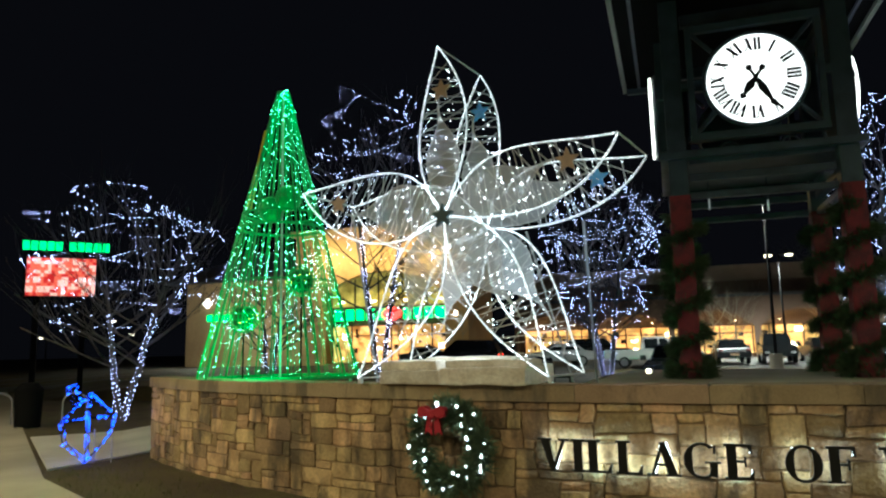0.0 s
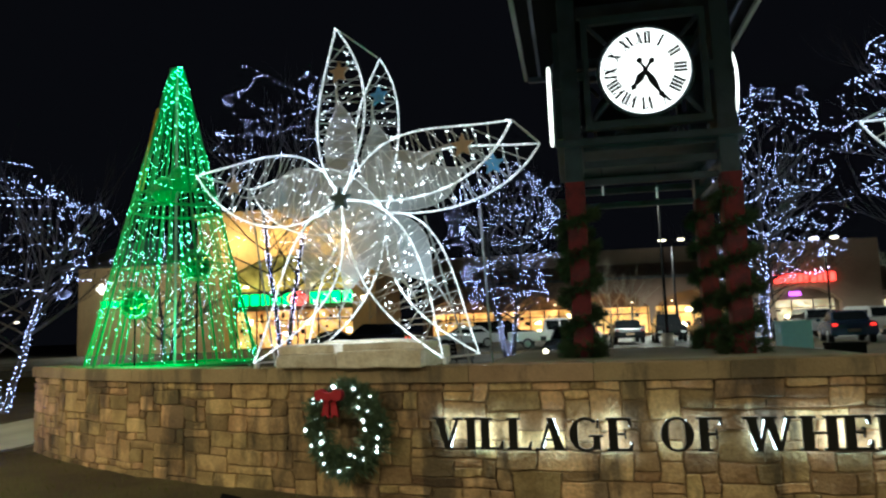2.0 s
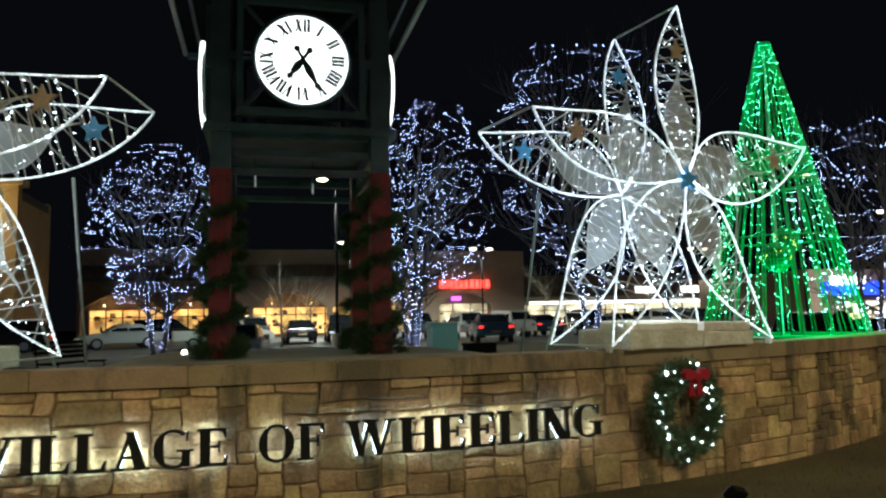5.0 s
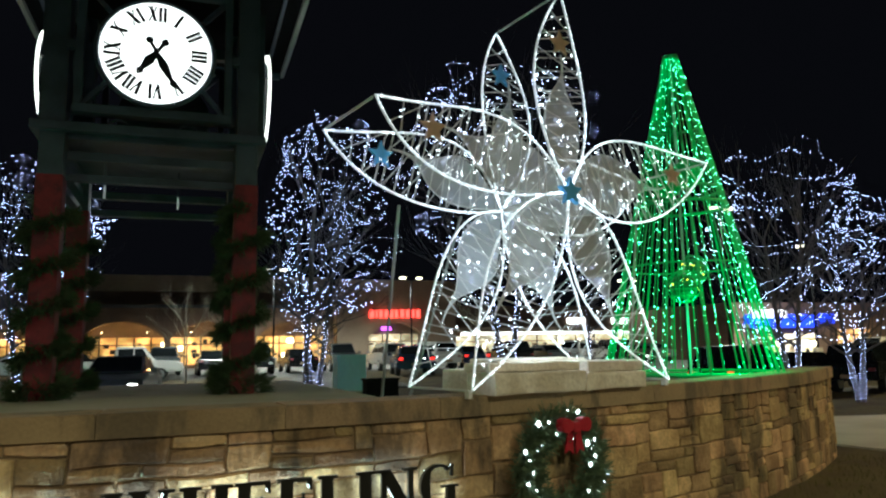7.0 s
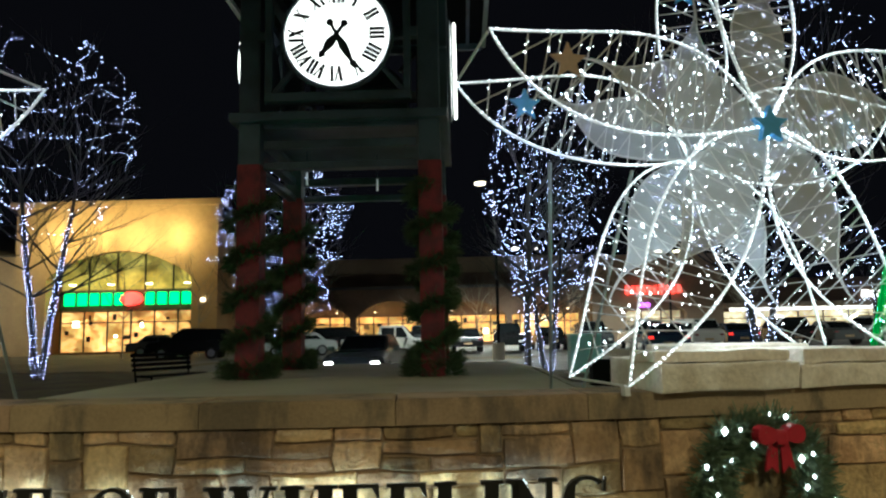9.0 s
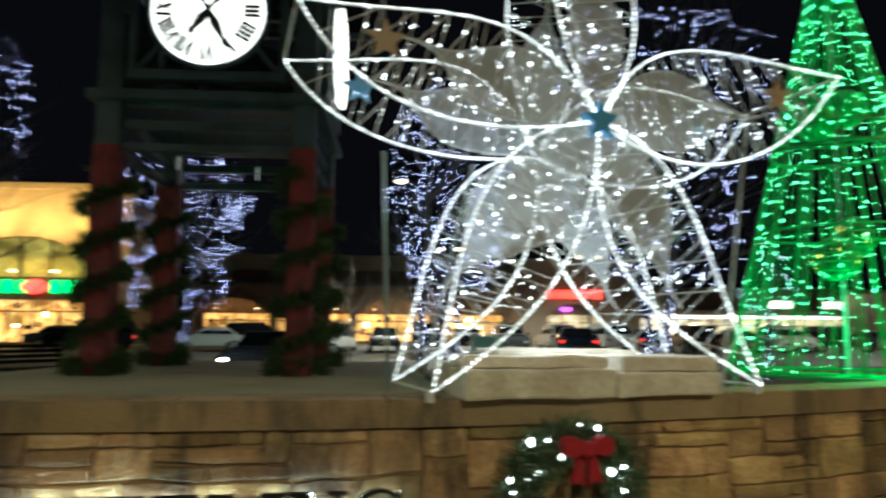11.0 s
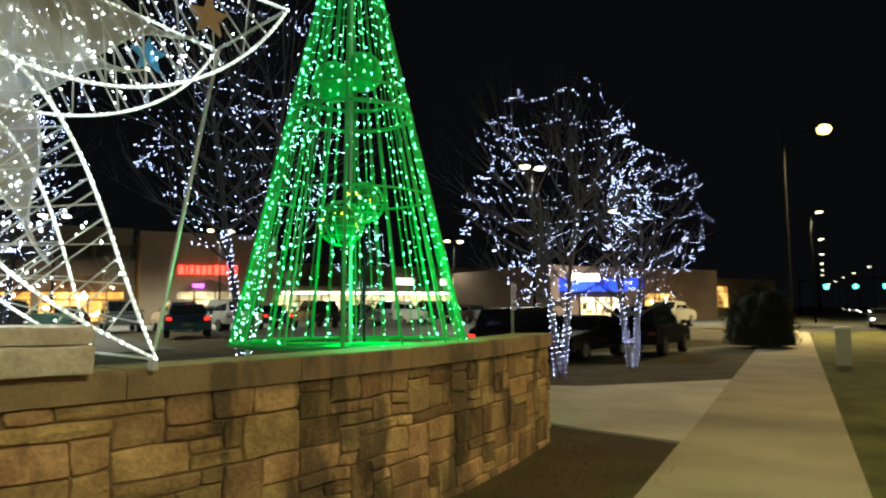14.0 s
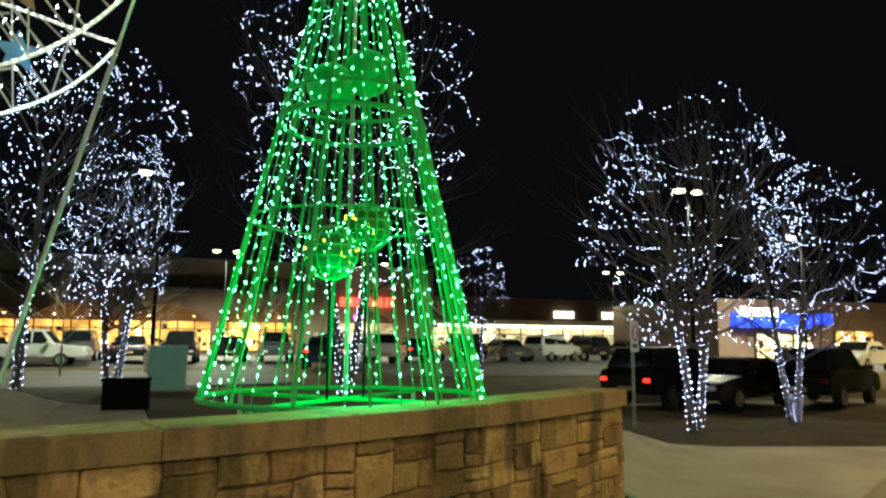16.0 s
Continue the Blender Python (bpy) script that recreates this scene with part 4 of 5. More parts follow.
def string_tree(x, y, height, crown, low, stems, loops, label, seed, bulb=COOLBULB, bare=True, size=0.0080, gap=0.098, shift=(0.0, 0.0), lean_by=0.13):
    """A bare tree: stems with limbs and twigs; bulbs wound up the stems and strung round the crown."""
    random.seed(seed)
    z0 = ground_z(x, y) - 0.03
    root = thing("lit_tree", label, "tree", pose(x, y, z0), "trees with light strings")
    pts = []
    for s in range(stems):
        ang = 2 * math.pi * s / stems + random.uniform(-0.4, 0.4)
        lean = Vector((lean_by * math.cos(ang), lean_by * math.sin(ang), 1)).normalized() if stems > 1 else Vector((0.04, 0.02, 1))
        base = Vector((0.06 * math.cos(ang), 0.06 * math.sin(ang), 0)) if stems > 1 else Vector((0, 0, 0))
        bm, tips = bmesh.new(), []
        length = height * 0.62
        stem_pts = [base + lean * length * i / 8 + 0.05 * noise.noise_vector(Vector((s, i * 0.7, seed))) * (i > 0) for i in range(9)]
        radii = [0.075 * (1 - 0.07 * i) * (height / 6) ** 0.5 for i in range(9)]
        tube(bm, stem_pts, radii, 8)
        trunk = part("trunk", bm, BARK, root, "grey bare trunk")
        bm = bmesh.new()
        for i in range(3, 9):
            for _ in range(3):
                t = random.uniform(0, 2 * math.pi)
                up = 0.5 if i < 7 else 1.1
                limb(bm, stem_pts[i], Vector((math.cos(t), math.sin(t), up)), crown * random.uniform(0.55, 0.95), radii[i] * 0.5, 2, tips, 0.7, 0.8)
        part("branch_mass", bm, BARK, trunk, "bare limbs and twigs")
        turns, zz = 0.0, 0.05
        while zz < low * 1.15:
            k = min(8, zz / (lean.z * length / 8))
            i = min(7, int(k))
            c = stem_pts[i].lerp(stem_pts[i + 1], k - i)
            pts.append(c + (radii[i] + 0.015) * Vector((math.cos(turns), math.sin(turns), 0)))
            turns += random.uniform(1.0, 1.5)
            zz += 0.026
    total = height - low

    def ragged(a, z):
        """How far the twigs reach at this side and height: uneven, as on a real crown."""
        v = Vector((1.6 * math.cos(a), 1.6 * math.sin(a), z * 1.1 + seed * 3.7))
        return 0.90 + 0.42 * noise.noise(v) + 0.16 * noise.noise(v * 2.7)
    rows = loops * 4 // 5
    for k in range(rows):
        f = (k + 0.5) / rows
        z = low + total * f * 0.97
        env = crown * (0.55 + 0.75 * f if f < 0.35 else 0.81 + 0.19 * math.sin(math.pi * min(1, (f - .35) / .4 + .5)) if f < 0.6 else 1.0 * math.sqrt(max(0.02, 1 - ((f - 0.55) / 0.5) ** 2)))
        start, arc_len = random.uniform(0, 2 * math.pi), random.uniform(2.6, 6.2)
        tilt = random.uniform(-0.16, 0.16)
        ph = [random.uniform(0, 6.28) for _ in range(4)]
        t = 0.0
        while t < arc_len:
            rr = env * ragged(start + t, z) * (0.97 + 0.07 * math.sin(8 * t + ph[1]))
            dz = 0.10 * math.sin(2 * t + ph[2]) - 0.20 * abs(math.sin(2.6 * t + ph[3])) + random.uniform(-0.015, 0.015) + tilt * math.sin(start + t)
            rr += random.uniform(-0.05, 0.05)
            pts.append(Vector((rr * math.cos(start + t) + shift[0] * min(1, z / 3), rr * math.sin(start + t) + shift[1] * min(1, z / 3), z + dz * height / 6)))
            t += gap * random.uniform(0.8, 1.75) / max(0.3, rr)
    for k in range(loops * 2 // 3):
        turn, z = random.uniform(0, 2 * math.pi), random.uniform(low, low + total * 0.75)
        swing, sway = random.uniform(0, 6.28), random.uniform(-1, 1)
        for i in range(random.randint(10, 26)):
            f = min(0.99, max(0.0, (z - low) / total))
            rr = crown * (0.55 + 0.75 * f if f < 0.35 else math.sqrt(max(0.03, 1 - ((f - 0.5) / 0.52) ** 2))) * ragged(turn, z) * random.uniform(0.92, 1.0)
            pts.append(Vector((rr * math.cos(turn) + shift[0] * min(1, z / 3), rr * math.sin(turn) + shift[1] * min(1, z / 3), z)))
            swing += random.uniform(-0.5, 0.6)
            z = min(height, z + gap * (0.75 + 0.5 * math.sin(swing)))
            turn += gap * 0.9 * (sway + math.cos(swing)) / max(0.5, rr)
    bm = bmesh.new()
    bulbs(bm, pts, size)
    tagged(part("light_string", bm, bulb, root, "strings of small cool white lights"), kind="stuff")
    return root


COOL = "bare tree strung with cool white lights beside the plaza"
string_tree(-3.50, 22.6, 6.5, 1.95, 2.0, 2, 27, COOL, 11)
string_tree(4.0, 22.5, 6.3, 1.55, 1.9, 2, 17, COOL, 12)
string_tree(3.05, 18.0, 6.9, 1.65, 2.0, 1, 21, COOL, 13, shift=(0.85, 0.6))
string_tree(9.2, 20.6, 10.2, 3.0, 2.8, 2, 20, "tall bare tree outlined with cool white light strings", 14, gap=0.105, size=0.0104)
string_tree(-12.2, 25.3, 11.6, 2.9, 4.8, 2, 12, "tall bare tree with sparse cool white light strings", 15, gap=0.135, size=0.0125)
string_tree(15.95, 16.85, 7.5, 2.4, 1.9, 2, 19, "bare multi-stem tree strung with cool white lights by path", 16, size=0.0104, gap=0.105)
string_tree(19.35, 17.7, 6.3, 1.5, 2.0, 2, 16, "smaller bare tree strung with cool white lights by path", 17, size=0.0100, shift=(1.0, 0.0))
string_tree(-15.0, 22.0, 5.2, 2.1, 1.7, 2, 12, "low bare tree with cool white lights beyond the cone tree", 20)
string_tree(13.6, 23.4, 4.2, 0.9, 1.9, 1, 6, "small young tree with cool white lights", 18)
string_tree(-16.2, 16.3, 6.7, 2.8, 2.6, 2, 11, "leaning bare tree wound with white lights by the sidewalk", 19, shift=(-0.6, 0.3), lean_by=0.30, size=0.0115)


def bare_tree(x, y, height, seed, mat, label):
    random.seed(seed)
    root = thing("bare_tree", label, "tree", pose(x, y, ground_z(x, y) - 0.02))
    stem = [Vector((0.06 * noise.noise(Vector((seed, i, 0))), 0, height * 0.55 * i / 6)) for i in range(7)]
    part("trunk", T(stem, [0.05 * (1 - 0.1 * i) for i in range(7)], 7), mat, root)
    bm, tips = bmesh.new(), []
    for i in range(3, 7):
        for _ in range(3):
            t = random.uniform(0, 6.28)
            limb(bm, stem[i], Vector((math.cos(t), math.sin(t), 0.9)), height * 0.32, 0.022, 2, tips, 0.6, 0.8)
    part("branch_mass", bm, mat, root, "thin bare limbs")


bare_tree(0.38, 36.0, 5.0, 31, PALEBARK, "small pale bare tree beyond the clock tower")
bare_tree(2.6, 52.0, 5.5, 32, PALEBARK, "bare tree in the parking lot")
bare_tree(9.5, 55.0, 6.5, 33, PALEBARK, "bare tree in front of the shops")
bare_tree(23.5, 58.0, 7.0, 34, PALEBARK, "bare tree beside the red sign")
bare_tree(-19.5, 46.0, 9.0, 35, PALEBARK, "bare tree in front of the gold-lit arch")
bare_tree(-15.5, 48.0, 8.0, 36, PALEBARK, "bare tree beside the supermarket")


# ---- blue wire ornament ----
def build_blue_ornament():
    m = pose(-10.95, 9.72, ground_z(-10.95, 9.72), 0, 0, 35) @ Matrix.Scale(1.12, 4)
    root = thing("blue_light_ornament", "blue-lit wire dreidel ornament standing on the lawn", "light ornament", m)
    pts = []
    outlines = ([(-0.36, 0.62), (0.02, 1.02), (0.36, 0.68), (0.30, 0.40), (0, 0.03), (-0.30, 0.30), (-0.36, 0.62)],
                [(-0.36, 0.62), (-0.02, 0.66), (0.36, 0.68)], [(0.0, 0.66), (0.0, 0.03)], [(-0.18, 0.82), (-0.30, 1.12), (-0.20, 1.16), (-0.08, 0.92)], [(0.02, 1.02), (0.0, 0.66)])
    for o in outlines:
        for y in (-0.12, 0.12):
            line = [Vector((a, y, b)) for a, b in o]
            part("wire", T(line, 0.008, 5), DARKPOLE, root)
            for p, q in zip(line, line[1:]):
                k = int((q - p).length / 0.05) + 1
                pts += [p.lerp(q, i / k) for i in range(k)]
    bm = bmesh.new()
    bulbs(bm, pts, 0.0145)
    tagged(part("blue_bulbs", bm, BLUEBULB, root, "small blue bulbs"), kind="stuff")
    for x in (0.10, 0.34):
        part("stake", T(((x, 0, 0.5), (x, 0, -0.1)), 0.01, 5), WIRE, root)


build_blue_ornament()


# ---- lamps ----
def lot_lamp(x, y, height, heads, colour, power, label, glow=LAMPGLOW, base=True, turn=0.0, mat=DARKPOLE, out=0.75):
    root = thing("street_lamp", label, "street lamp", pose(x, y, ground_z(x, y)) @ Matrix.Rotation(turn, 4, "Z"), "street and parking lamps")
    part("pole", T(((0, 0, 0), (0, 0, height)), [0.09, 0.06], 8), mat, root)
    if base:
        bm = bmesh.new()
        bmesh.ops.create_cone(bm, cap_ends=True, segments=20, radius1=0.33, radius2=0.31, depth=0.9, matrix=Matrix.Translation((0, 0, 0.45)))
        part("concrete_base", bm, CONCRETE, root, "round concrete base")
    for k in range(heads):
        s = 1 if k else -1
        part("arm", T(((0, 0, height - 0.1), (s * (out - 0.2), 0, height)), 0.03, 6), mat, root)
        head = part("head", B(s * out - 0.30, s * out + 0.30, -0.20, 0.20, height - 0.02, height + 0.12, 0.03), mat, root)
        bm = bmesh.new()
        # lens oversized, and rounder when amber, to stand for the glare round it
        big = 1.5 if glow == AMBERGLOW else 1.15
        bmesh.ops.create_uvsphere(bm, u_segments=14, v_segments=9, radius=0.24 * big, matrix=Matrix.Translation((s * out, 0, height - 0.05)) @ Matrix.Diagonal((1.1, 0.9, 0.8 if glow == AMBERGLOW else 0.42, 1)))
        part("lens", bm, glow, head, "glowing lamp lens, enlarged to imitate glare")
    if power:
        s = -out
        p = root.matrix_world @ Vector((s if heads else 0, 0, height - 0.2))
        p.z -= 0.35
        lamp("lamp_light", "SPOT", Matrix.Translation(p), power, colour, 0.25, 165)


WARM = (1.0, 0.86, 0.54)
SODIUM = (1.0, 0.80, 0.46)
AMBER = (1.0, 0.72, 0.34)
PALE = (0.94, 0.93, 0.80)
# the row along the road; its first two stand unseen beside and behind the walk
STREET = "tall street lamp with a warm light beside the road"
# both lie out of view, added to light the wall and sidewalk
for x, y, power, tint in ((-13.5, -8.2, 5600, SODIUM), (15.2, 6.9, 1450, AMBER)):
    lot_lamp(x, y, 10.8, 1, tint, power, STREET, AMBERGLOW, False, 2.1, DARKPOLE)
lot_lamp(43.7, 28.4, 12.1, 1, AMBER, 12000, STREET, AMBERGLOW, False, 2.1, DARKPOLE, 2.2)
# two more lamps out of view, added to light the wall's front and left
lot_lamp(7.5, -8.5, 10.0, 1, WARM, 4500, STREET, AMBERGLOW, False, -1.0, DARKPOLE)
lot_lamp(-16.0, 4.0, 9.0, 1, SODIUM, 3200, STREET, AMBERGLOW, False, 1.0, DARKPOLE)
for k in range(2, 8):
    lot_lamp(15.2 + 27.6 * k, 10.6 + 16.2 * k, 10.8, 1, WARM, 6000 if k == 2 else 0, STREET, LAMPGLOW, False, 2.1, DARKPOLE)
for k in range(7):
    lot_lamp(101.0 + 25.5 * k, 46.0 + 16.8 * k, 9.5, 1, WARM, 0, STREET, LAMPGLOW, False, -1.0, DARKPOLE)
LOT = "parking lot lamp on a dark pole"
TWIN = "twin-headed parking lot lamp on a dark pole"
lot_lamp(3.45, 39.7, 9.45, 1, PALE, 5600, "parking lot lamp with a round concrete base", LAMPGLOW)
lot_lamp(6.75, 60.0, 8.0, 2, PALE, 10500, TWIN, LAMPGLOW)
lot_lamp(18.3, 60.0, 7.5, 2, PALE, 5200, TWIN, LAMPGLOW)
lot_lamp(27.9, 32.7, 8.7, 2, PALE, 3600, TWIN, LAMPGLOW, out=0.5)
lot_lamp(41.3, 39.5, 8.0, 1, PALE, 6500, LOT, LAMPGLOW)
lot_lamp(40.1, 60.0, 7.6, 2, PALE, 1800, TWIN, LAMPGLOW)
for x, y, hh in ((-58.0, 62.0, 5.0), (-66.0, 74.0, 4.0), (-50.0, 82.0, 6.0), (-72.0, 66.0, 3.6)):
    lot_lamp(x, y, hh, 1, PALE, 0, LOT, LAMPGLOW, False)


# ---- buildings ----
def facade_box(root, x0, x1, y0, y1, z0, z1, mat, name="wall"):
    return part(name, B(x0, x1, y0, y1, z0, z1), mat, root)


def glazing(root, x0, x1, y, z0, z1, bays, glow, label):
    """A shop front: glowing panes set between dark mullions, proud of the wall."""
    w = (x1 - x0) / bays
    for k in range(bays):
        pane = part("shop_window", B(x0 + w * k + 0.06, x0 + w * (k + 1) - 0.06, y - 0.06, y, z0, z1), glow, root, label)
        part("mullion", B(x0 + w * k - 0.06, x0 + w * k + 0.06, y - 0.12, y, z0, z1 + 0.1), FRAMEBLACK, root)
        part("transom", B(x0 + w * k + 0.06, x0 + w * (k + 1) - 0.06, y - 0.11, y - 0.062, z1 - (z1 - z0) * 0.28, z1 - (z1 - z0) * 0.28 + 0.09), FRAMEBLACK, pane)
        for _ in range(3):
            xx = random.uniform(x0 + w * k + 0.2, x0 + w * (k + 1) - 0.5)
            zz = random.uniform(z0 + 0.3, z1 - 0.6)
            part("display", B(xx, xx + random.uniform(0.2, 0.7), y - 0.085, y - 0.064, zz, zz + random.uniform(0.15, 0.5)), random.choice((WARMBRIGHT, FRAMEBLACK, BUFF, FRAMEBLACK)), pane)


def sign_bars(root, x, y, z, widths, height, glow, label, name="sign_bar"):
    for w in widths:
        part(name, B(x, x + w, y - 0.15, y, z, z + height, 0.03), glow, root, label)
        x += w + height * 0.28


def arch_wall(bm, x0, x1, z0, z1, a0, a1, spring, crown, y, depth):
    """A wall with one arched opening through it."""
    n = 20
    top = [(a0 + (a1 - a0) * i / n, spring + (crown - spring) * math.sin(math.pi * i / n) ** 0.8) for i in range(n + 1)]
    prism(bm, [(x0, z0), (a0, z0)] + top + [(a1, z0), (x1, z0), (x1, z1), (x0, z1)], depth, Matrix.Translation((0, y, 0)))
    bmesh.ops.recalc_face_normals(bm, faces=bm.faces[:])


def build_market():
    g = 0.44
    root = thing("market_building", "buff stucco supermarket with a big gold-lit arch and green sign", "building")
    bm = bmesh.new()
    arch_wall(bm, -34.4, -17.9, g, 12.6, -31.8, -20.0, 6.5, 8.7, 58.6, 0.9)
    part("front_wall", bm, BUFF, root, "buff stucco gable with an arch")
    part("cornice", B(-34.9, -17.5, 57.9, 59.3, 12.3, 12.8, 0.05), BUFF, root)
    facade_box(root, -34.3, -18.0, 66.0, 67.0, g, 12.2, BUFF, "back_wall")
    facade_box(root, -34.4, -17.9, 59.1, 66.0, 11.4, 12.0, ROOF, "canopy_roof")
    for x in (-34.1, -18.4):
        facade_box(root, x, x + 0.4, 59.1, 66.0, g, 11.4, BUFF, "side_wall")
    glazing(root, -31.8, -20.0, 60.6, g + 0.2, 3.9, 6, WARMWINDOW, "warm lit shop window")
    part("fascia", B(-31.8, -20.0, 60.2, 60.6, 4.0, 5.7), BROWN, root)
    for k in range(5):
        x = -31.8 + 2.36 * k
        part("arch_pane", B(x + 0.06, x + 2.3, 60.4, 60.46, 5.75, 8.9), ARCHGLASS, root, "dim yellow-lit pane under the arch")
        part("arch_mullion", B(x + 2.31, x + 2.41, 60.3, 60.46, 5.72, 8.9), FRAMEBLACK, root)
    sign_bars(root, -31.3, 60.1, 4.45, (0.85, 0.75, 0.7, 0.8, 0.8), 1.0, GREENGLOW, "green sign letter as a plain bar")
    bm = bmesh.new()
    bmesh.ops.create_uvsphere(bm, u_segments=20, v_segments=12, radius=0.7, matrix=Matrix.Translation((-25.7, 60.0, 4.95)) @ Matrix.Diagonal((1.4, 0.2, 0.8, 1)))
    part("sign_roundel", bm, REDGLOW, root, "red round sign shape")
    sign_bars(root, -24.5, 60.1, 4.45, (0.7, 0.75, 0.75, 0.85, 0.6), 1.0, GREENGLOW, "green sign letter as a plain bar")
    for k in range(4):
        x = -30.6 + 3.2 * k
        part("downlight", B(x - 0.2, x + 0.2, 59.75, 60.1, 6.1, 6.2), WARMBRIGHT, root, "small downlight")
        # unseen lamp without a fixture, added to brighten the gable
        lamp("gable_fill_light", "POINT", Matrix.Translation((x, 56.4, 9.8)), 400, (1.0, 0.70, 0.27), 0.2)
    part("pier_lamp", B(-19.15, -18.85, 58.0, 58.14, 4.5, 4.8, 0.04), LAMPGLOW, root, "round lamp on the pier")
    wing = thing("market_wing", "pale wing of the supermarket with a hipped grey roof", "building")
    facade_box(wing, -47.0, -34.5, 59.0, 72.0, g, 8.5, BUFF)
    bm = bmesh.new()
    v = [bm.verts.new(p) for p in ((-49, 58, 8.5), (-34.0, 58, 8.5), (-34.0, 73, 8.5), (-49, 73, 8.5), (-44, 65.5, 12.2), (-37, 65.5, 12.2))]
    for f in ((0, 1, 5, 4), (1, 2, 5), (2, 3, 4, 5), (3, 0, 4), (3, 2, 1, 0)):
        bm.faces.new([v[i] for i in f])
    part("roof", bm, ROOF, wing, "hipped grey roof")
    sign_bars(wing, -44.5, 58.95, 4.8, (0.5, 0.5, 0.5, 0.5, 0.5, 0.5), 0.6, GREENGLOW, "green sign letter as a plain bar")
    part("cross_sign_upright", B(-44.65, -44.35, 58.8, 58.95, 6.1, 7.0), WHITEGLOW, wing)
    part("cross_sign_bar", B(-44.95, -44.05, 58.78, 58.93, 6.4, 6.7), WHITEGLOW, wing)
    # unseen lamp without a fixture, added to brighten the wing's front
    lamp("wing_fill_light", "POINT", Matrix.Translation((-39, 52.0, 5.0)), 900, (1.0, 0.90, 0.70), 0.2)


def build_strip():
    g = 0.44
    root = thing("shop_row", "long brown shopping row with arched arcade and warm lit windows", "building")
    facade_box(root, -16.6, 13.5, 73.0, 90.0, g, 8.9, BROWN)
    part("parapet", B(-16.7, 13.6, 72.7, 73.0, 7.6, 9.1), TANWALL, root)
    for k in range(4):
        bm = bmesh.new()
        x0 = -16.5 + 7.5 * k
        arch_wall(bm, x0, x0 + 7.5, g, 5.9, x0 + 0.28, x0 + 7.22, 3.15, 4.7, 70.6, 0.6)
        part("arcade_bay", bm, BROWN, root, "brown arcade bay with a wide arch")
    part("arcade_roof", B(-16.5, 13.5, 70.3, 73.0, 5.9, 6.2), ROOF, root)
    glazing(root, -16.0, 13.0, 72.9, g + 0.3, 3.3, 20, WARMWINDOW, "warm lit shop window")
    for k in range(8):
        lamp("arcade_light", "POINT", Matrix.Translation((-14.5 + 3.75 * k, 71.6, 3.9)), 55, (1.0, 0.62, 0.22), 0.15)
        part("arcade_downlight", B(-14.55 + 3.75 * k, -14.45 + 3.75 * k, 71.55, 71.65, 3.7, 3.8), WARMBRIGHT, root)
    shop = thing("corner_shop", "tan shop gable with a red lit sign and arched entrance", "building")
    bm = bmesh.new()
    arch_wall(bm, 14.0, 26.5, g, 8.8, 17.2, 23.0, 3.1, 4.5, 71.5, 0.8)
    part("front_wall", bm, TANWALL, shop)
    facade_box(shop, 14.0, 26.5, 73.2, 90.0, g, 8.4, TANWALL, "body")
    glazing(shop, 17.2, 23.0, 73.1, g + 0.1, 3.4, 3, SHOPWHITE, "white lit entrance")
    sign_bars(shop, 17.3, 71.05, 5.0, (0.42, 0.16, 0.34, 0.34, 0.34, 0.3), 0.72, REDGLOW, "red sign letter as a plain bar")
    sign_bars(shop, 20.5, 71.05, 5.0, (0.38, 0.32, 0.32, 0.36), 0.78, REDGLOW, "red sign letter as a plain bar")
    part("purple_sign", B(19.0, 20.0, 72.9, 73.0, 3.8, 4.15), glowing("purple_neon", (0.6, 0.1, 1.0), 3.0), shop, "small purple neon sign")
    # unseen lamp without a fixture, added to tint and brighten the shop wall
    lamp("shop_fill_light", "POINT", Matrix.Translation((20.0, 69.0, 4.0)), 50, (1.0, 0.55, 0.35), 0.2)
    row = thing("shop_row_east", "low shopping row with white lit windows", "building")
    facade_box(row, 26.7, 62.0, 73.0, 88.0, g, 6.3, BROWN)
    part("canopy", B(26.7, 62.0, 71.0, 73.0, 3.45, 3.95, 0.03), TANWALL, row)
    part("canopy_light", B(27.0, 61.0, 70.9, 70.98, 3.15, 3.42), WHITEGLOW, row, "white strip light under the canopy")
    glazing(row, 27.0, 61.0, 72.9, g + 0.3, 3.1, 14, SHOPWHITE, "pale lit shop window")
    for x in (40.6, 46.4):
        sign_bars(row, x, 72.9, 4.3, (0.7, 0.6, 0.6), 0.7, WHITEGLOW, "white sign letter as a plain bar")
    bank = thing("bank_building", "low bank with a blue lit band and white sign", "building")
    facade_box(bank, 40.0, 60.0, 46.0, 60.0, g, 4.9, BROWN)
    part("blue_band", B(41.0, 47.6, 45.2, 45.95, 2.9, 3.9, 0.04), BLUEGLOW, bank, "blue lit fascia")
    part("blue_sign", B(48.6, 50.0, 45.7, 45.95, 3.2, 4.0, 0.04), BLUEGLOW, bank, "small blue lit sign")
    sign_bars(bank, 41.2, 45.15, 3.65, (0.5, 0.5, 0.5, 0.5, 0.5), 0.6, WHITEGLOW, "white sign letter as a plain bar")
    glazing(bank, 43.0, 48.0, 45.9, g + 0.2, 2.4, 3, SHOPWHITE, "pale lit window")
    glazing(bank, 50.2, 54.0, 45.9, g + 0.5, 2.7, 2, WARMWINDOW, "warm lit window")
    far = thing("far_shop", "far shop with an orange lit window beyond the bank", "building")
    facade_box(far, 70.0, 90.0, 60.0, 75.0, g, 5.0, BROWN)
    glazing(far, 71.0, 80.0, 59.9, 1.5, 4.0, 3, WARMWINDOW, "orange lit window")


random.seed(5)
build_market()
build_strip()


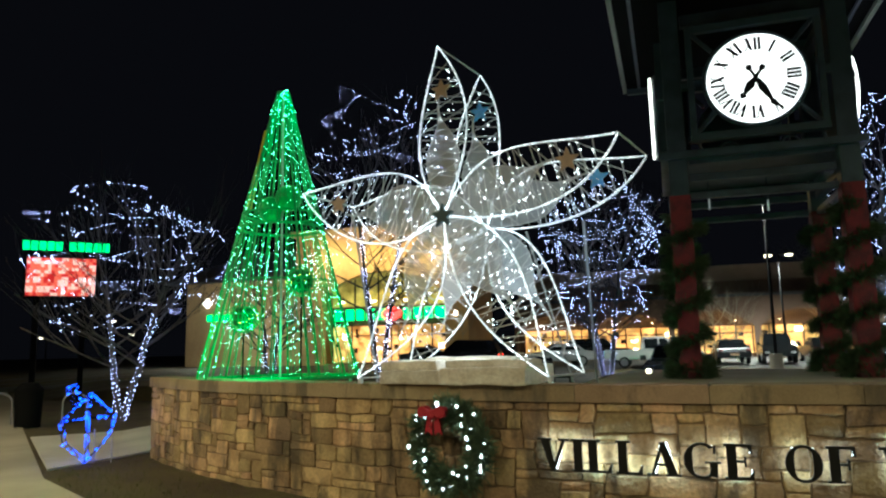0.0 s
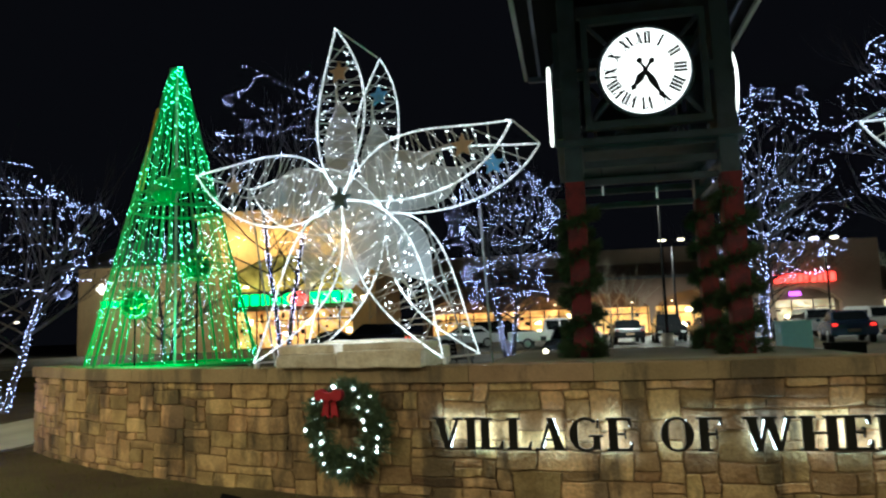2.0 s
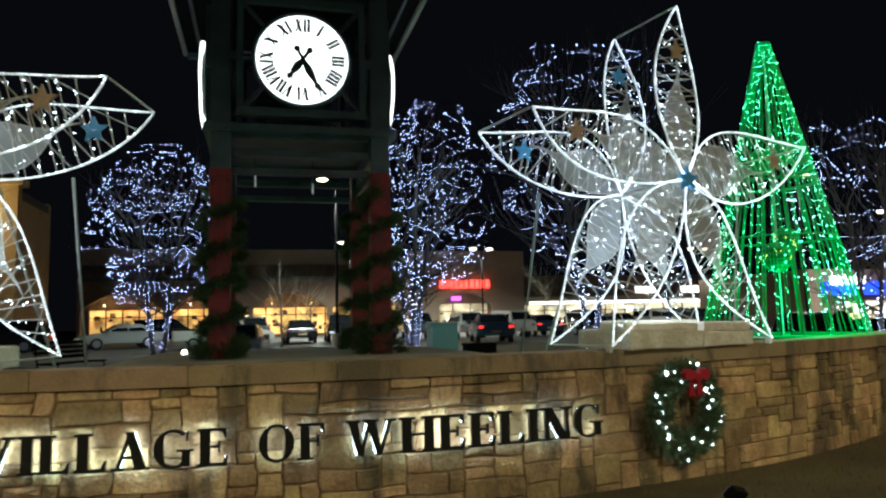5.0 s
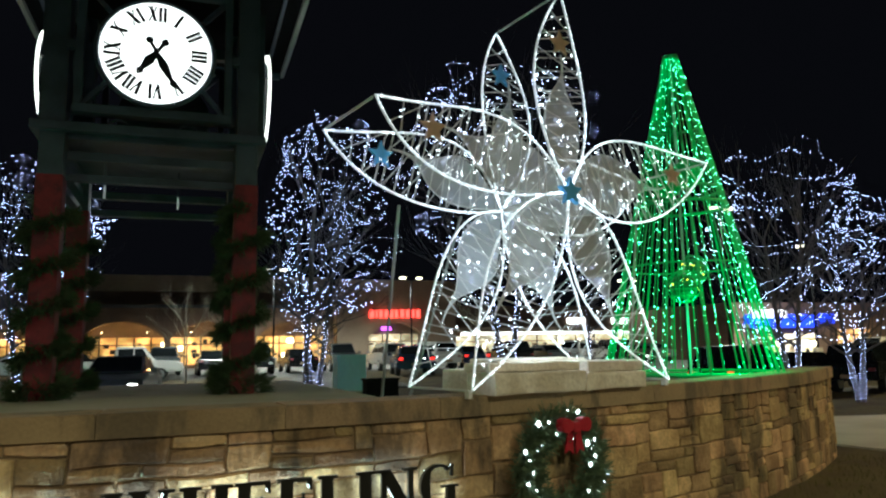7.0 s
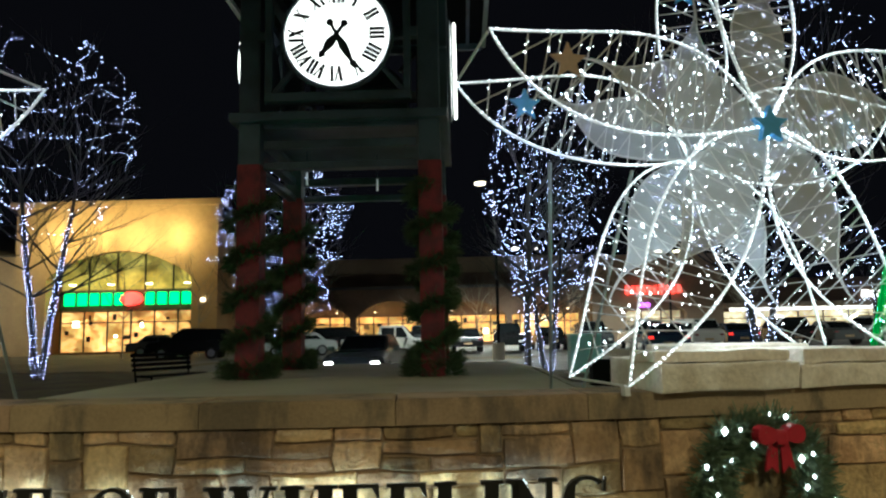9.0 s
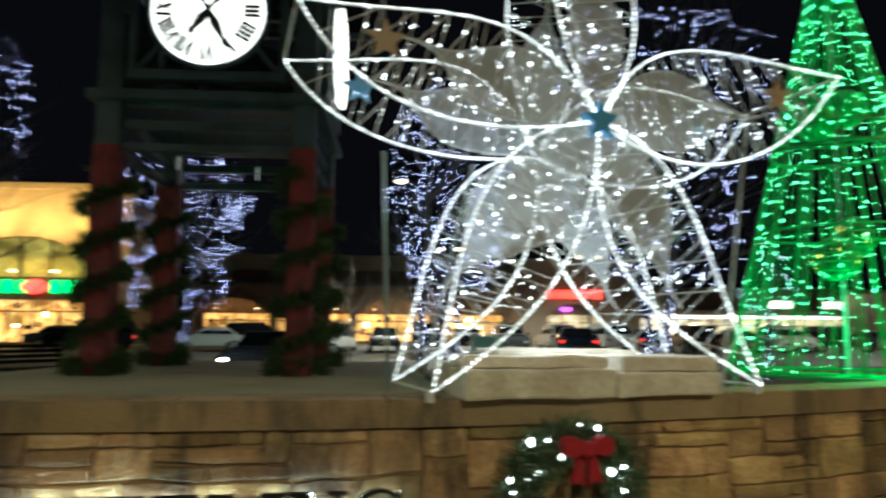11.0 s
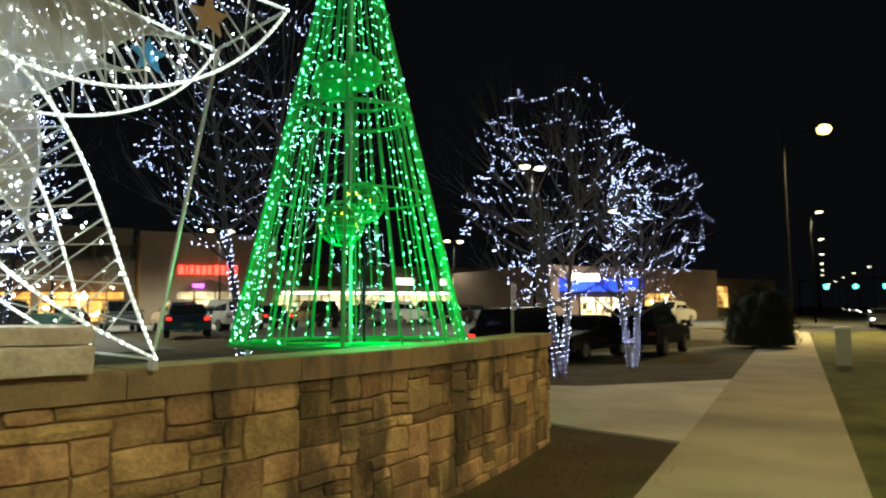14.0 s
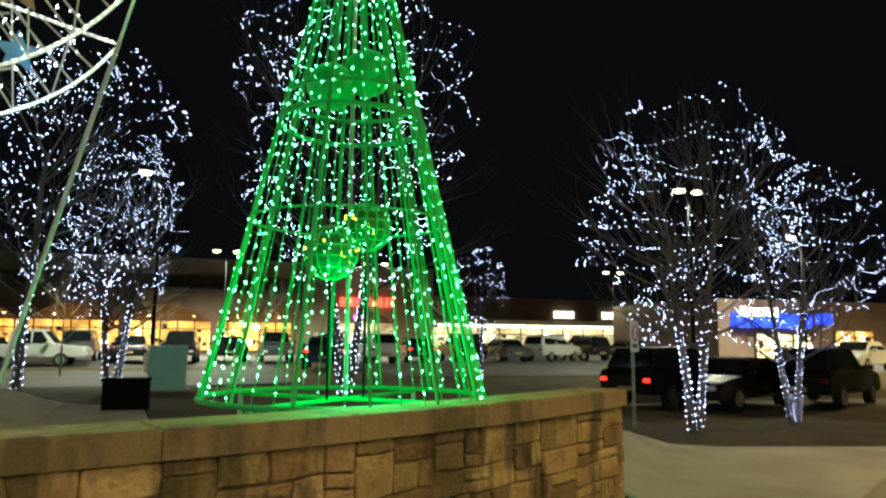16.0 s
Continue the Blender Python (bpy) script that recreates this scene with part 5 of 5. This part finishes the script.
def build_screen_sign():
    root = thing("screen_sign", "roadside sign with a green header and a red lit screen", "sign", pose(-25.5, 23.0, 2.15, 0, 0, 44) @ Matrix.Scale(0.72, 4))
    part("cabinet", B(-1.9, 1.9, -0.25, 0.25, 2.6, 5.2, 0.03), DARKPOLE, root)
    random.seed(3)
    reds = [glowing("screen_red", (1.0, 0.03, 0.03), 0.5), glowing("screen_orange", (1.0, 0.14, 0.08), 0.9), glowing("screen_pale", (1.0, 0.5, 0.4), 1.0)]
    for i in range(20):
        for j in range(12):
            part("screen_panel", B(-1.75 + 0.175 * i, -1.575 + 0.175 * i, -0.28, -0.255, 2.75 + 0.18 * j, 2.93 + 0.18 * j), reds[min(2, int(abs(noise.noise(Vector((i * .35, j * .35, 2)))) * 6 + random.random()))], root)
    x = -2.0
    for w in (0.33, 0.33, 0.33, 0.33, 0.33, 0.0, 0.33, 0.33, 0.33, 0.42, 0.33):
        if w:
            part("sign_bar", B(x, x + w, -0.3, -0.2, 5.35, 5.85, 0.02), GREENGLOW, root, "green sign letter as a plain bar")
        x += w + 0.08 if w else 0.3
    for x in (-1.2, 1.2):
        part("post", B(x - 0.15, x + 0.15, -0.15, 0.15, -3.2, 2.6), DARKPOLE, root)


build_screen_sign()


# ---- cars ----
def build_car(name, x, y, turn, paint, kind, label, lights=""):
    """A car along +x. Profile of the sides, cabin with glass, wheels in arches, lamps."""
    z = ground_z(x, y) + 0.03
    root = thing(name, label, "car", pose(x, y, z, 0, 0, turn), "parked cars")
    L, W = (5.6, 1.95) if kind == "pickup" else (4.7, 1.85)
    if kind == "sedan":
        low = [(-2.35, .35), (-2.32, .75), (-2.2, .92), (-1.5, .98), (1.0, .95), (2.1, .80), (2.34, .62), (2.35, .32)]
        roof = [(-1.65, .97), (-1.05, 1.42), (0.15, 1.45), (1.0, .95)]
    elif kind == "suv":
        low = [(-2.32, .42), (-2.34, .95), (-2.2, 1.08), (1.0, 1.08), (2.1, .98), (2.32, .78), (2.34, .40)]
        roof = [(-2.25, 1.07), (-1.95, 1.68), (0.35, 1.74), (1.15, 1.07)]
    else:
        low = [(-2.8, .5), (-2.8, 1.05), (1.2, 1.08), (2.5, 1.0), (2.78, .85), (2.8, .45)]
        roof = [(-0.75, 1.07), (-0.6, 1.80), (0.75, 1.80), (1.35, 1.07)]
    bm = bmesh.new()
    prism(bm, low[::-1], W)
    bmesh.ops.recalc_face_normals(bm, faces=bm.faces[:])
    bmesh.ops.bevel(bm, geom=bm.edges[:], offset=0.05, segments=2, affect="EDGES")
    body = part("body", bm, paint, root)
    bm = bmesh.new()
    prism(bm, roof[::-1], W - 0.28)
    bmesh.ops.recalc_face_normals(bm, faces=bm.faces[:])
    for v in bm.verts:
        if v.co.z > 1.3:
            v.co.y *= 0.86
    bmesh.ops.bevel(bm, geom=bm.edges[:], offset=0.05, segments=2, affect="EDGES")
    part("cabin", bm, paint, root)
    zb, zt = roof[0][1] + 0.05, roof[1][1] - 0.08
    for sy in (-1, 1):
        xa, xb = roof[0][0] + 0.30, roof[3][0] - 0.28
        mid = (xa + xb) / 2
        for p, q, u, v in ((xa, mid - 0.04, roof[1][0] + 0.1, mid - 0.04), (mid + 0.04, xb, mid + 0.04, roof[2][0] - 0.05)):
            bm = bmesh.new()
            h0, h1 = (W - 0.28) / 2 + 0.006, (W - 0.28) / 2 * 0.86 + 0.012
            f = [bm.verts.new((p, sy * h0, zb)), bm.verts.new((q, sy * h0, zb)), bm.verts.new((v, sy * h1, zt)), bm.verts.new((u, sy * h1, zt))]
            bm.faces.new(f if sy < 0 else f[::-1])
            made = bmesh.ops.extrude_face_region(bm, geom=bm.faces[:])
            for g in made["geom"]:
                if isinstance(g, bmesh.types.BMVert):
                    g.co.y -= sy * 0.02
            part("side_window", bm, DARKGLASS, body, "dark side window")
    for (p, q), nm, s in (((roof[0], roof[1]), "rear_window", -1), ((roof[3], roof[2]), "windscreen", 1)):
        bm = bmesh.new()
        a, b = Vector((p[0], 0, p[1])), Vector((q[0], 0, q[1]))
        n = Vector((s * (b - a).z, 0, abs((b - a).x))).normalized() * 0.012
        c, d = a.lerp(b, 0.10) + n, a.lerp(b, 0.88) + n
        f = [bm.verts.new((c.x, -0.70, c.z)), bm.verts.new((c.x, 0.70, c.z)), bm.verts.new((d.x, 0.62, d.z)), bm.verts.new((d.x, -0.62, d.z))]
        bm.faces.new(f if s > 0 else f[::-1])
        part(nm, bm, DARKGLASS, body, "dark glass")
    for sx in (-1, 1):
        for sy in (-1, 1):
            m = Matrix.Translation((sx * L * 0.295, sy * (W / 2 - 0.10), 0.33))
            bm = bmesh.new()
            disc(bm, 0.33, 0.22, 20, m)
            wheel = part("wheel", bm, TYRE, root, "black tyre")
            bm = bmesh.new()
            disc(bm, 0.21, 0.03, 16, m @ Matrix.Translation((0, sy * 0.12, 0)))
            part("rim", bm, RIM, wheel, "metal rim")
    xe = L / 2
    for sy in (-1, 1):
        part("tail_lamp", B(-xe - 0.03, -xe + 0.06, sy * 0.74 - 0.10, sy * 0.74 + 0.10, 0.76, 0.86, 0.015), TAIL if "t" in lights else RED, root, "red tail lamp")
        part("head_lamp", B(xe - 0.10, xe + 0.005, sy * 0.68 - 0.12, sy * 0.68 + 0.12, 0.58, 0.68, 0.02), HEAD if "h" in lights else WIRE, root, "head lamp")
        part("mirror", B(roof[3][0] - 0.35, roof[3][0] - 0.2, sy * (W / 2 + 0.1) - 0.09, sy * (W / 2 + 0.1) + 0.09, roof[3][1], roof[3][1] + 0.15, 0.02), paint, root)
    part("number_plate", B(-xe - 0.02, -xe + 0.01, -0.25, 0.25, 0.5, 0.62), CAPSTONE, root)
    return root


def build_cars():
    random.seed(9)
    names = ("black", "silver", "white", "dark grey", "dark red", "dark blue")
    spots = [(-8.6, 46, 200, 1, "sedan", ""), (-6.4, 50, 10, 0, "suv", ""), (-2.6, 44, 2, 2, "pickup", ""), (-1.0, 49, 90, 3, "suv", ""), (1.8, 47, 95, 0, "sedan", ""), (4.4, 47, 268, 0, "suv", ""), (7.0, 48, 90, 0, "sedan", ""), (9.6, 47, 272, 3, "suv", ""), (12.4, 46, 90, 1, "suv", ""), (14.6, 44, 100, 2, "suv", ""), (17.8, 46, 90, 5, "sedan", "t"), (20.8, 46, 90, 0, "suv", ""),
             (24.0, 47, 92, 3, "sedan", ""), (28.0, 48, 30, 2, "suv", ""), (31.5, 50, 95, 0, "suv", ""), (35.0, 50, 92, 3, "sedan", ""), (-14.0, 43, 185, 0, "suv", "t"), (-1.4, 25.2, 268, 3, "sedan", "h"), (19.5, 22.5, 20, 0, "suv", "t"), (24.3, 21.6, 24, 0, "suv", ""), (20.9, 21.6, 200, 0, "sedan", ""), (36.0, 31.0, 200, 2, "sedan", ""), (11.0, 36.0, 80, 5, "sedan", "t"), (-18.5, 50.0, 10, 3, "sedan", ""),
             (45.0, 21.6, 209, 3, "suv", "h"), (62.0, 32.6, 209, 3, "sedan", "h"), (84.0, 43.5, 209, 0, "suv", "h"), (118.0, 60.0, 209, 1, "sedan", "h"), (150.0, 80.0, 209, 1, "sedan", "h"), (105.0, 50.0, 29, 0, "suv", "t"), (130.0, 70.0, 209, 0, "sedan", "h"), (165.0, 91.0, 209, 1, "sedan", "h"), (200.0, 112.0, 209, 0, "suv", "h"), (190.0, 100.0, 29, 0, "sedan", "t"), (240.0, 134.0, 209, 0, "suv", "h")]
    for x, y, turn, p, kind, lights in spots:
        word = {"sedan": "sedan", "suv": "utility car", "pickup": "pickup truck"}[kind]
        where = "driving on the road" if turn in (29, 209) else "parked in the lot"
        build_car({"sedan": "sedan", "suv": "suv", "pickup": "pickup_truck"}[kind], x, y, turn + random.uniform(-3, 3), CARPAINTS[p], kind, f"{names[p]} {word} {where}" + (" with its lamps lit" if lights else ""), lights)


build_cars()


# ---- small things ----
def build_small():
    c = thing("utility_cabinet", "pale teal utility cabinet standing behind the plaza", "utility cabinet", pose(5.16, 23.3, ground_z(5.16, 23.3)))
    part("body", B(-0.44, 0.44, -0.35, 0.35, 0, 1.08, 0.02), TEAL, c)
    part("lid", B(-0.46, 0.46, -0.37, 0.37, 1.08, 1.12, 0.015), TEAL, c)
    part("plinth", B(-0.55, 0.55, -0.4, 0.4, -0.1, 0.04), CONCRETE, c)
    c = thing("utility_box", "pale green utility box on the verge", "utility box", pose(24.7, 14.75, -0.15, 0, 0, 30))
    part("body", B(-0.22, 0.22, -0.2, 0.2, -0.05, 1.05, 0.03), material("pale_box", (0.40, 0.42, 0.36), 0.6, grain=0.06, scale=12), c)
    part("cap", B(-0.24, 0.24, -0.22, 0.22, 1.05, 1.1, 0.02), WIRE, c)
    s = thing("traffic_sign", "white sign plate on a thin post by the path", "traffic sign", pose(14.4, 16.7, ground_z(14.4, 16.7), 0, 0, 40))
    part("post", T(((0, 0, -0.05), (0, 0, 2.15)), 0.03, 6), POLE, s)
    part("plate", B(-0.24, 0.24, -0.05, -0.03, 1.5, 2.12, 0.01), WIRE, s, "white sign plate")
    bm = bmesh.new()
    nn = 24
    tube(bm, [(0.15 * math.cos(2 * math.pi * k / nn), -0.055, 1.88 + 0.15 * math.sin(2 * math.pi * k / nn)) for k in range(nn)], 0.015, 5, True)
    part("ring", bm, RED, s)
    part("text_bar", B(-0.16, 0.16, -0.054, -0.05, 1.58, 1.66), BLACK, s)
    f = thing("flood_light", "small bright flood light on the plaza's edge", "flood light", pose(-2.0, 14.6, ground_z(-2.0, 14.6)))
    part("housing", B(-0.08, 0.08, -0.06, 0.06, 0.0, 0.14, 0.015), DARKPOLE, f)
    bm = bmesh.new()
    disc(bm, 0.05, 0.03, 16, Matrix.Translation((0, -0.07, 0.07)))
    part("lens", bm, LAMPGLOW, f, "bright warm lens")
    b = thing("equipment_box", "dark equipment box behind the wall", "box", pose(4.80, 18.1, ground_z(4.80, 18.1)))
    part("case", B(-0.38, 0.38, -0.25, 0.25, 0.0, 0.52, 0.03), DARKPOLE, b)
    part("lid", B(-0.40, 0.40, -0.27, 0.27, 0.52, 0.58, 0.02), DARKPOLE, b)
    h = thing("shrub", "dark rounded evergreen shrub at the sidewalk's edge", "shrub", pose(30.8, 21.6, 0.0) @ Matrix.Diagonal((1.05, 1.05, 1.2, 1)))
    bm = bmesh.new()
    for _ in range(2600):
        v = Vector((random.gauss(0, 1), random.gauss(0, 1), abs(random.gauss(0, 1)))).normalized()
        p = Vector((v.x * 1.35, v.y * 1.35, v.z * 2.1)) * random.uniform(0.72, 1.0) * (1 + 0.22 * noise.noise(v * 2.3))
        needles(bm, p, v, 0.16, 5, 0.9)
    part("foliage", bm, material("evergreen_shrub", (0.030, 0.038, 0.020), 0.9, grain=0.3, scale=6), h)
    bm = bmesh.new()
    bmesh.ops.create_icosphere(bm, subdivisions=4, radius=1.0)
    for v in bm.verts:
        v.co = Vector((v.co.x * 1.12, v.co.y * 1.12, max(-0.02, v.co.z * 1.8))) * (1 + 0.25 * noise.noise(v.co * 3.1))
    part("dense_heart", bm, bpy.data.materials["evergreen_shrub"], h)
    part("stem", T(((0, 0, -0.1), (0, 0, 1.2)), 0.1, 6), BARK, h)
    for x, y in ((-4.75, 6.48), (3.31, 6.06)):
        w = thing("wall_flood", "small black flood light at the wall's foot", "flood light", pose(x, y, ground_z(x, y), 0, 0, 10), "floods at the wall's foot")
        tip = Matrix.Translation((0, 0, 0.17)) @ Matrix.Rotation(radians(35), 4, "X") @ Matrix.Rotation(radians(20), 4, "Y")
        head = part("housing", B(-0.10, 0.10, -0.04, 0.04, -0.06, 0.07, 0.02, m=tip), DARKPOLE, w)
        part("glass", B(-0.085, 0.085, 0.041, 0.046, -0.045, 0.055, m=tip), DARKGLASS, head, "dark glass front")
        part("bracket", T([(0.11 * math.cos(t), 0, 0.17 - 0.11 * math.sin(t)) for t in [math.pi * i / 10 for i in range(11)]], 0.008, 5), DARKPOLE, w)
        part("stake", T(((0, 0, 0.07), (0, 0, -0.1)), 0.012, 5), DARKPOLE, w)


def build_bench():
    b = thing("bench", "dark slatted metal bench on the plaza", "bench", pose(-4.5, 17.4, ground_z(-4.5, 17.4) + 0.03, 0, 0, 62))
    for k in range(5):
        part("seat_slat", B(-0.75, 0.75, -0.22 + 0.10 * k, -0.14 + 0.10 * k, 0.42, 0.45, 0.006), DARKPOLE, b)
    for k in range(4):
        part("back_slat", B(-0.75, 0.75, 0.30 + 0.02 * k, 0.33 + 0.02 * k, 0.52 + 0.10 * k, 0.59 + 0.10 * k, 0.006), DARKPOLE, b)
    for x in (-0.68, 0.68):
        part("leg", T(((x, -0.20, 0), (x, -0.20, 0.42), (x, 0.30, 0.42), (x, 0.38, 0.92)), 0.022, 6), DARKPOLE, b)
        part("rear_leg", T(((x, 0.24, 0), (x, 0.30, 0.42)), 0.022, 6), DARKPOLE, b)


build_bench()


def build_bins():
    b = thing("waste_bin", "dark steel waste bin beside the side street", "waste bin", pose(-17.4, 14.4, ground_z(-17.4, 14.4), 0, 0, 40))
    bm = bmesh.new()
    bmesh.ops.create_cone(bm, cap_ends=True, segments=24, radius1=0.30, radius2=0.34, depth=0.95, matrix=Matrix.Translation((0, 0, 0.475)))
    part("drum", bm, DARKPOLE, b)
    bm = bmesh.new()
    bmesh.ops.create_cone(bm, cap_ends=True, segments=24, radius1=0.36, radius2=0.20, depth=0.18, matrix=Matrix.Translation((0, 0, 1.04)))
    part("lid", bm, DARKPOLE, b)
    for k, (x, y) in enumerate(((-18.6, 14.6), (-16.4, 14.9))):
        r = thing("cycle_rack", "pale bent-tube cycle rack by the side street", "cycle rack", pose(x, y, ground_z(x, y), 0, 0, 40), "cycle racks")
        part("hoop", T([(-0.28, 0, -0.05), (-0.28, 0, 0.6)] + [(0.28 * math.cos(math.pi - math.pi * i / 8), 0, 0.6 + 0.25 * math.sin(math.pi * i / 8)) for i in range(1, 8)] + [(0.28, 0, 0.6), (0.28, 0, -0.05)], 0.025, 6), POLE, r)


build_bins()


def build_signal():
    root = thing("traffic_light", "far traffic light glowing green over the road", "traffic light", pose(98.5, 62.0, 0.0))
    part("pole", T(((0, 0, 0), (0, 0, 5.2)), 0.12, 8), DARKPOLE, root)
    part("arm", T(((0, 0, 5.0), (7.0, -9.0, 5.3)), 0.08, 6), DARKPOLE, root)
    for k in range(3):
        x, y = 2.0 + 2.2 * k, -2.6 - 2.8 * k
        head = part("head", B(x - 0.2, x + 0.2, y - 0.2, y + 0.2, 3.9, 5.1, 0.03), DARKPOLE, root)
        bm = bmesh.new()
        bmesh.ops.create_uvsphere(bm, u_segments=12, v_segments=8, radius=0.3, matrix=Matrix.Translation((x - 0.15, y - 0.15, 4.15)))
        part("lens", bm, GREENLAMP, head, "green signal lens")


build_signal()
random.seed(21)
build_small()


# ---- grass tufts and wall stones ----
def build_grass():
    random.seed(41)
    verts, faces = [], []
    for _ in range(60000):
        x, y = random.uniform(-15, 17), random.uniform(3.0, 15.0)
        r = math.hypot(x, y - CY)
        right = -(x - 10.5) * 0.5 + (y - 8.4) * 0.866
        left = (x + 10.35) * 0.64 + (y - 8.32) * 0.768
        if r < R + 0.06 or r > R + 3.2 or right < 0.15 or left < 0.15 or (x > 10.6 and y > 8.9 + (x - 11) * 0.3) or (x < -10.6 and y > 9.0):
            continue
        z, h, t = ground_z(x, y) - 0.01, random.uniform(0.025, 0.085), random.uniform(0, 6.28)
        dx, dy = 0.006 * math.cos(t), 0.006 * math.sin(t)
        k = len(verts)
        verts += [(x - dx, y - dy, z), (x + dx, y + dy, z), (x + random.uniform(-.03, .03), y + random.uniform(-.03, .03), z + h)]
        faces.append((k, k + 1, k + 2))
    me = bpy.data.meshes.new("grass")
    me.from_pydata(verts, [], faces)
    me.materials.append(GRASS)
    tagged(new("grass", me), "short dry grass at the foot of the wall", "grass", kind="stuff")


build_grass()


def warp(q, z):
    """Courses and joints that wander a little, as hand-laid stones do."""
    edge = min(1.0, max(0.0, (CAP_LOW - z) / 0.12))
    return q + 0.035 * noise.noise(Vector((q * 2.1, z * 4.3, 3.0))), z + edge * 0.024 * noise.noise(Vector((q * 2.7, z * 3.1, 9.0)))


def stone_mesh(s0, s1, z0, z1, proud):
    """A dressed stone on the curved face, with worn edges and an uneven front."""
    g, e = 0.0035, 0.008
    jit = lambda k: random.uniform(-k, k)
    sm, zm = (s0 + s1) / 2, (z0 + z1) / 2
    ring = ((s0, z0), (sm, z0), (s1, z0), (s1, zm), (s1, z1), (sm, z1), (s0, z1), (s0, zm))
    back, mid, front = [], [], []
    for k, (q, z) in enumerate(ring):
        trim = 0.004 + random.uniform(0, 0.010) if k % 2 == 0 else jit(0.003)
        dq, dz = (q < sm) - (q > sm), (z < zm) - (z > zm)
        qw, zw = warp(q, z)
        qa, za = qw + dq * (g + trim * 0.7), zw + dz * (g + trim * 0.7)
        back.append(arc(qa / R, R - 0.055, za))
        mid.append(arc(qa / R, R - 0.004 + proud, za))
        front.append(arc((qa + dq * e + jit(0.004)) / R, R + proud + 0.004 + random.uniform(0, 0.010), za + dz * e + jit(0.004)))
    qc, zc = warp(sm + jit(0.03), zm)
    v = back + mid + front + [arc(qc / R, R + proud + 0.010 + jit(0.008), zc)]
    f = []
    for k in range(8):
        n = (k + 1) % 8
        f += [(k, n, 8 + n, 8 + k), (8 + k, 8 + n, 16 + n, 16 + k), (16 + k, 16 + n, 24)]
    me = bpy.data.meshes.new("stone")
    me.from_pydata([tuple(p) for p in v], [], f)
    me.materials.append(STONE)
    return me


def lay_stones():
    random.seed(77)
    rects = []
    total, low = HALF * R, -0.36
    cols, rows = 290, 15
    dw, dh = 2 * total / cols, (CAP_LOW - low) / rows
    taken = [[False] * cols for _ in range(rows)]
    for j in range(rows):
        for i in range(cols):
            if taken[j][i]:
                continue
            h = min(random.choice((1, 1, 2, 2, 2, 3)), rows - j)
            w = random.choice((3, 4, 4, 5, 6, 7, 8) if h < 3 else (3, 4, 5, 6))
            n = 0
            while n < w and i + n < cols and not taken[j][i + n]:
                n += 1
            if i + n < cols and not taken[j][i + n] and (i + n + 1 >= cols or taken[j][i + n + 1]):
                n += 1
            while h > 1 and any(taken[j + h - 1][i + k] for k in range(n)):
                h -= 1
            for b in range(h):
                for k in range(n):
                    taken[j + b][i + k] = True
            rects.append((-total + i * dw, -total + (i + n) * dw, low + j * dh, low + (j + h) * dh))
    rects.sort(key=lambda r: abs((r[0] + r[1]) / 2 - 2.5))
    verts, faces = [], []
    for k, r in enumerate(rects):
        me = stone_mesh(*r, random.uniform(-0.006, 0.012))
        if k < 300:
            new("stone", me).parent = wall
            continue
        off = len(verts)
        verts += [tuple(v.co) for v in me.vertices]
        faces += [tuple(off + i for i in f.vertices) for f in me.polygons]
        bpy.data.meshes.remove(me)
    me = bpy.data.meshes.new("stone_rest")
    me.from_pydata(verts, [], faces)
    me.materials.append(STONE_REST)
    rest = tagged(new("stone_rest", me), kind="stuff")
    rest.parent = wall


lay_stones()
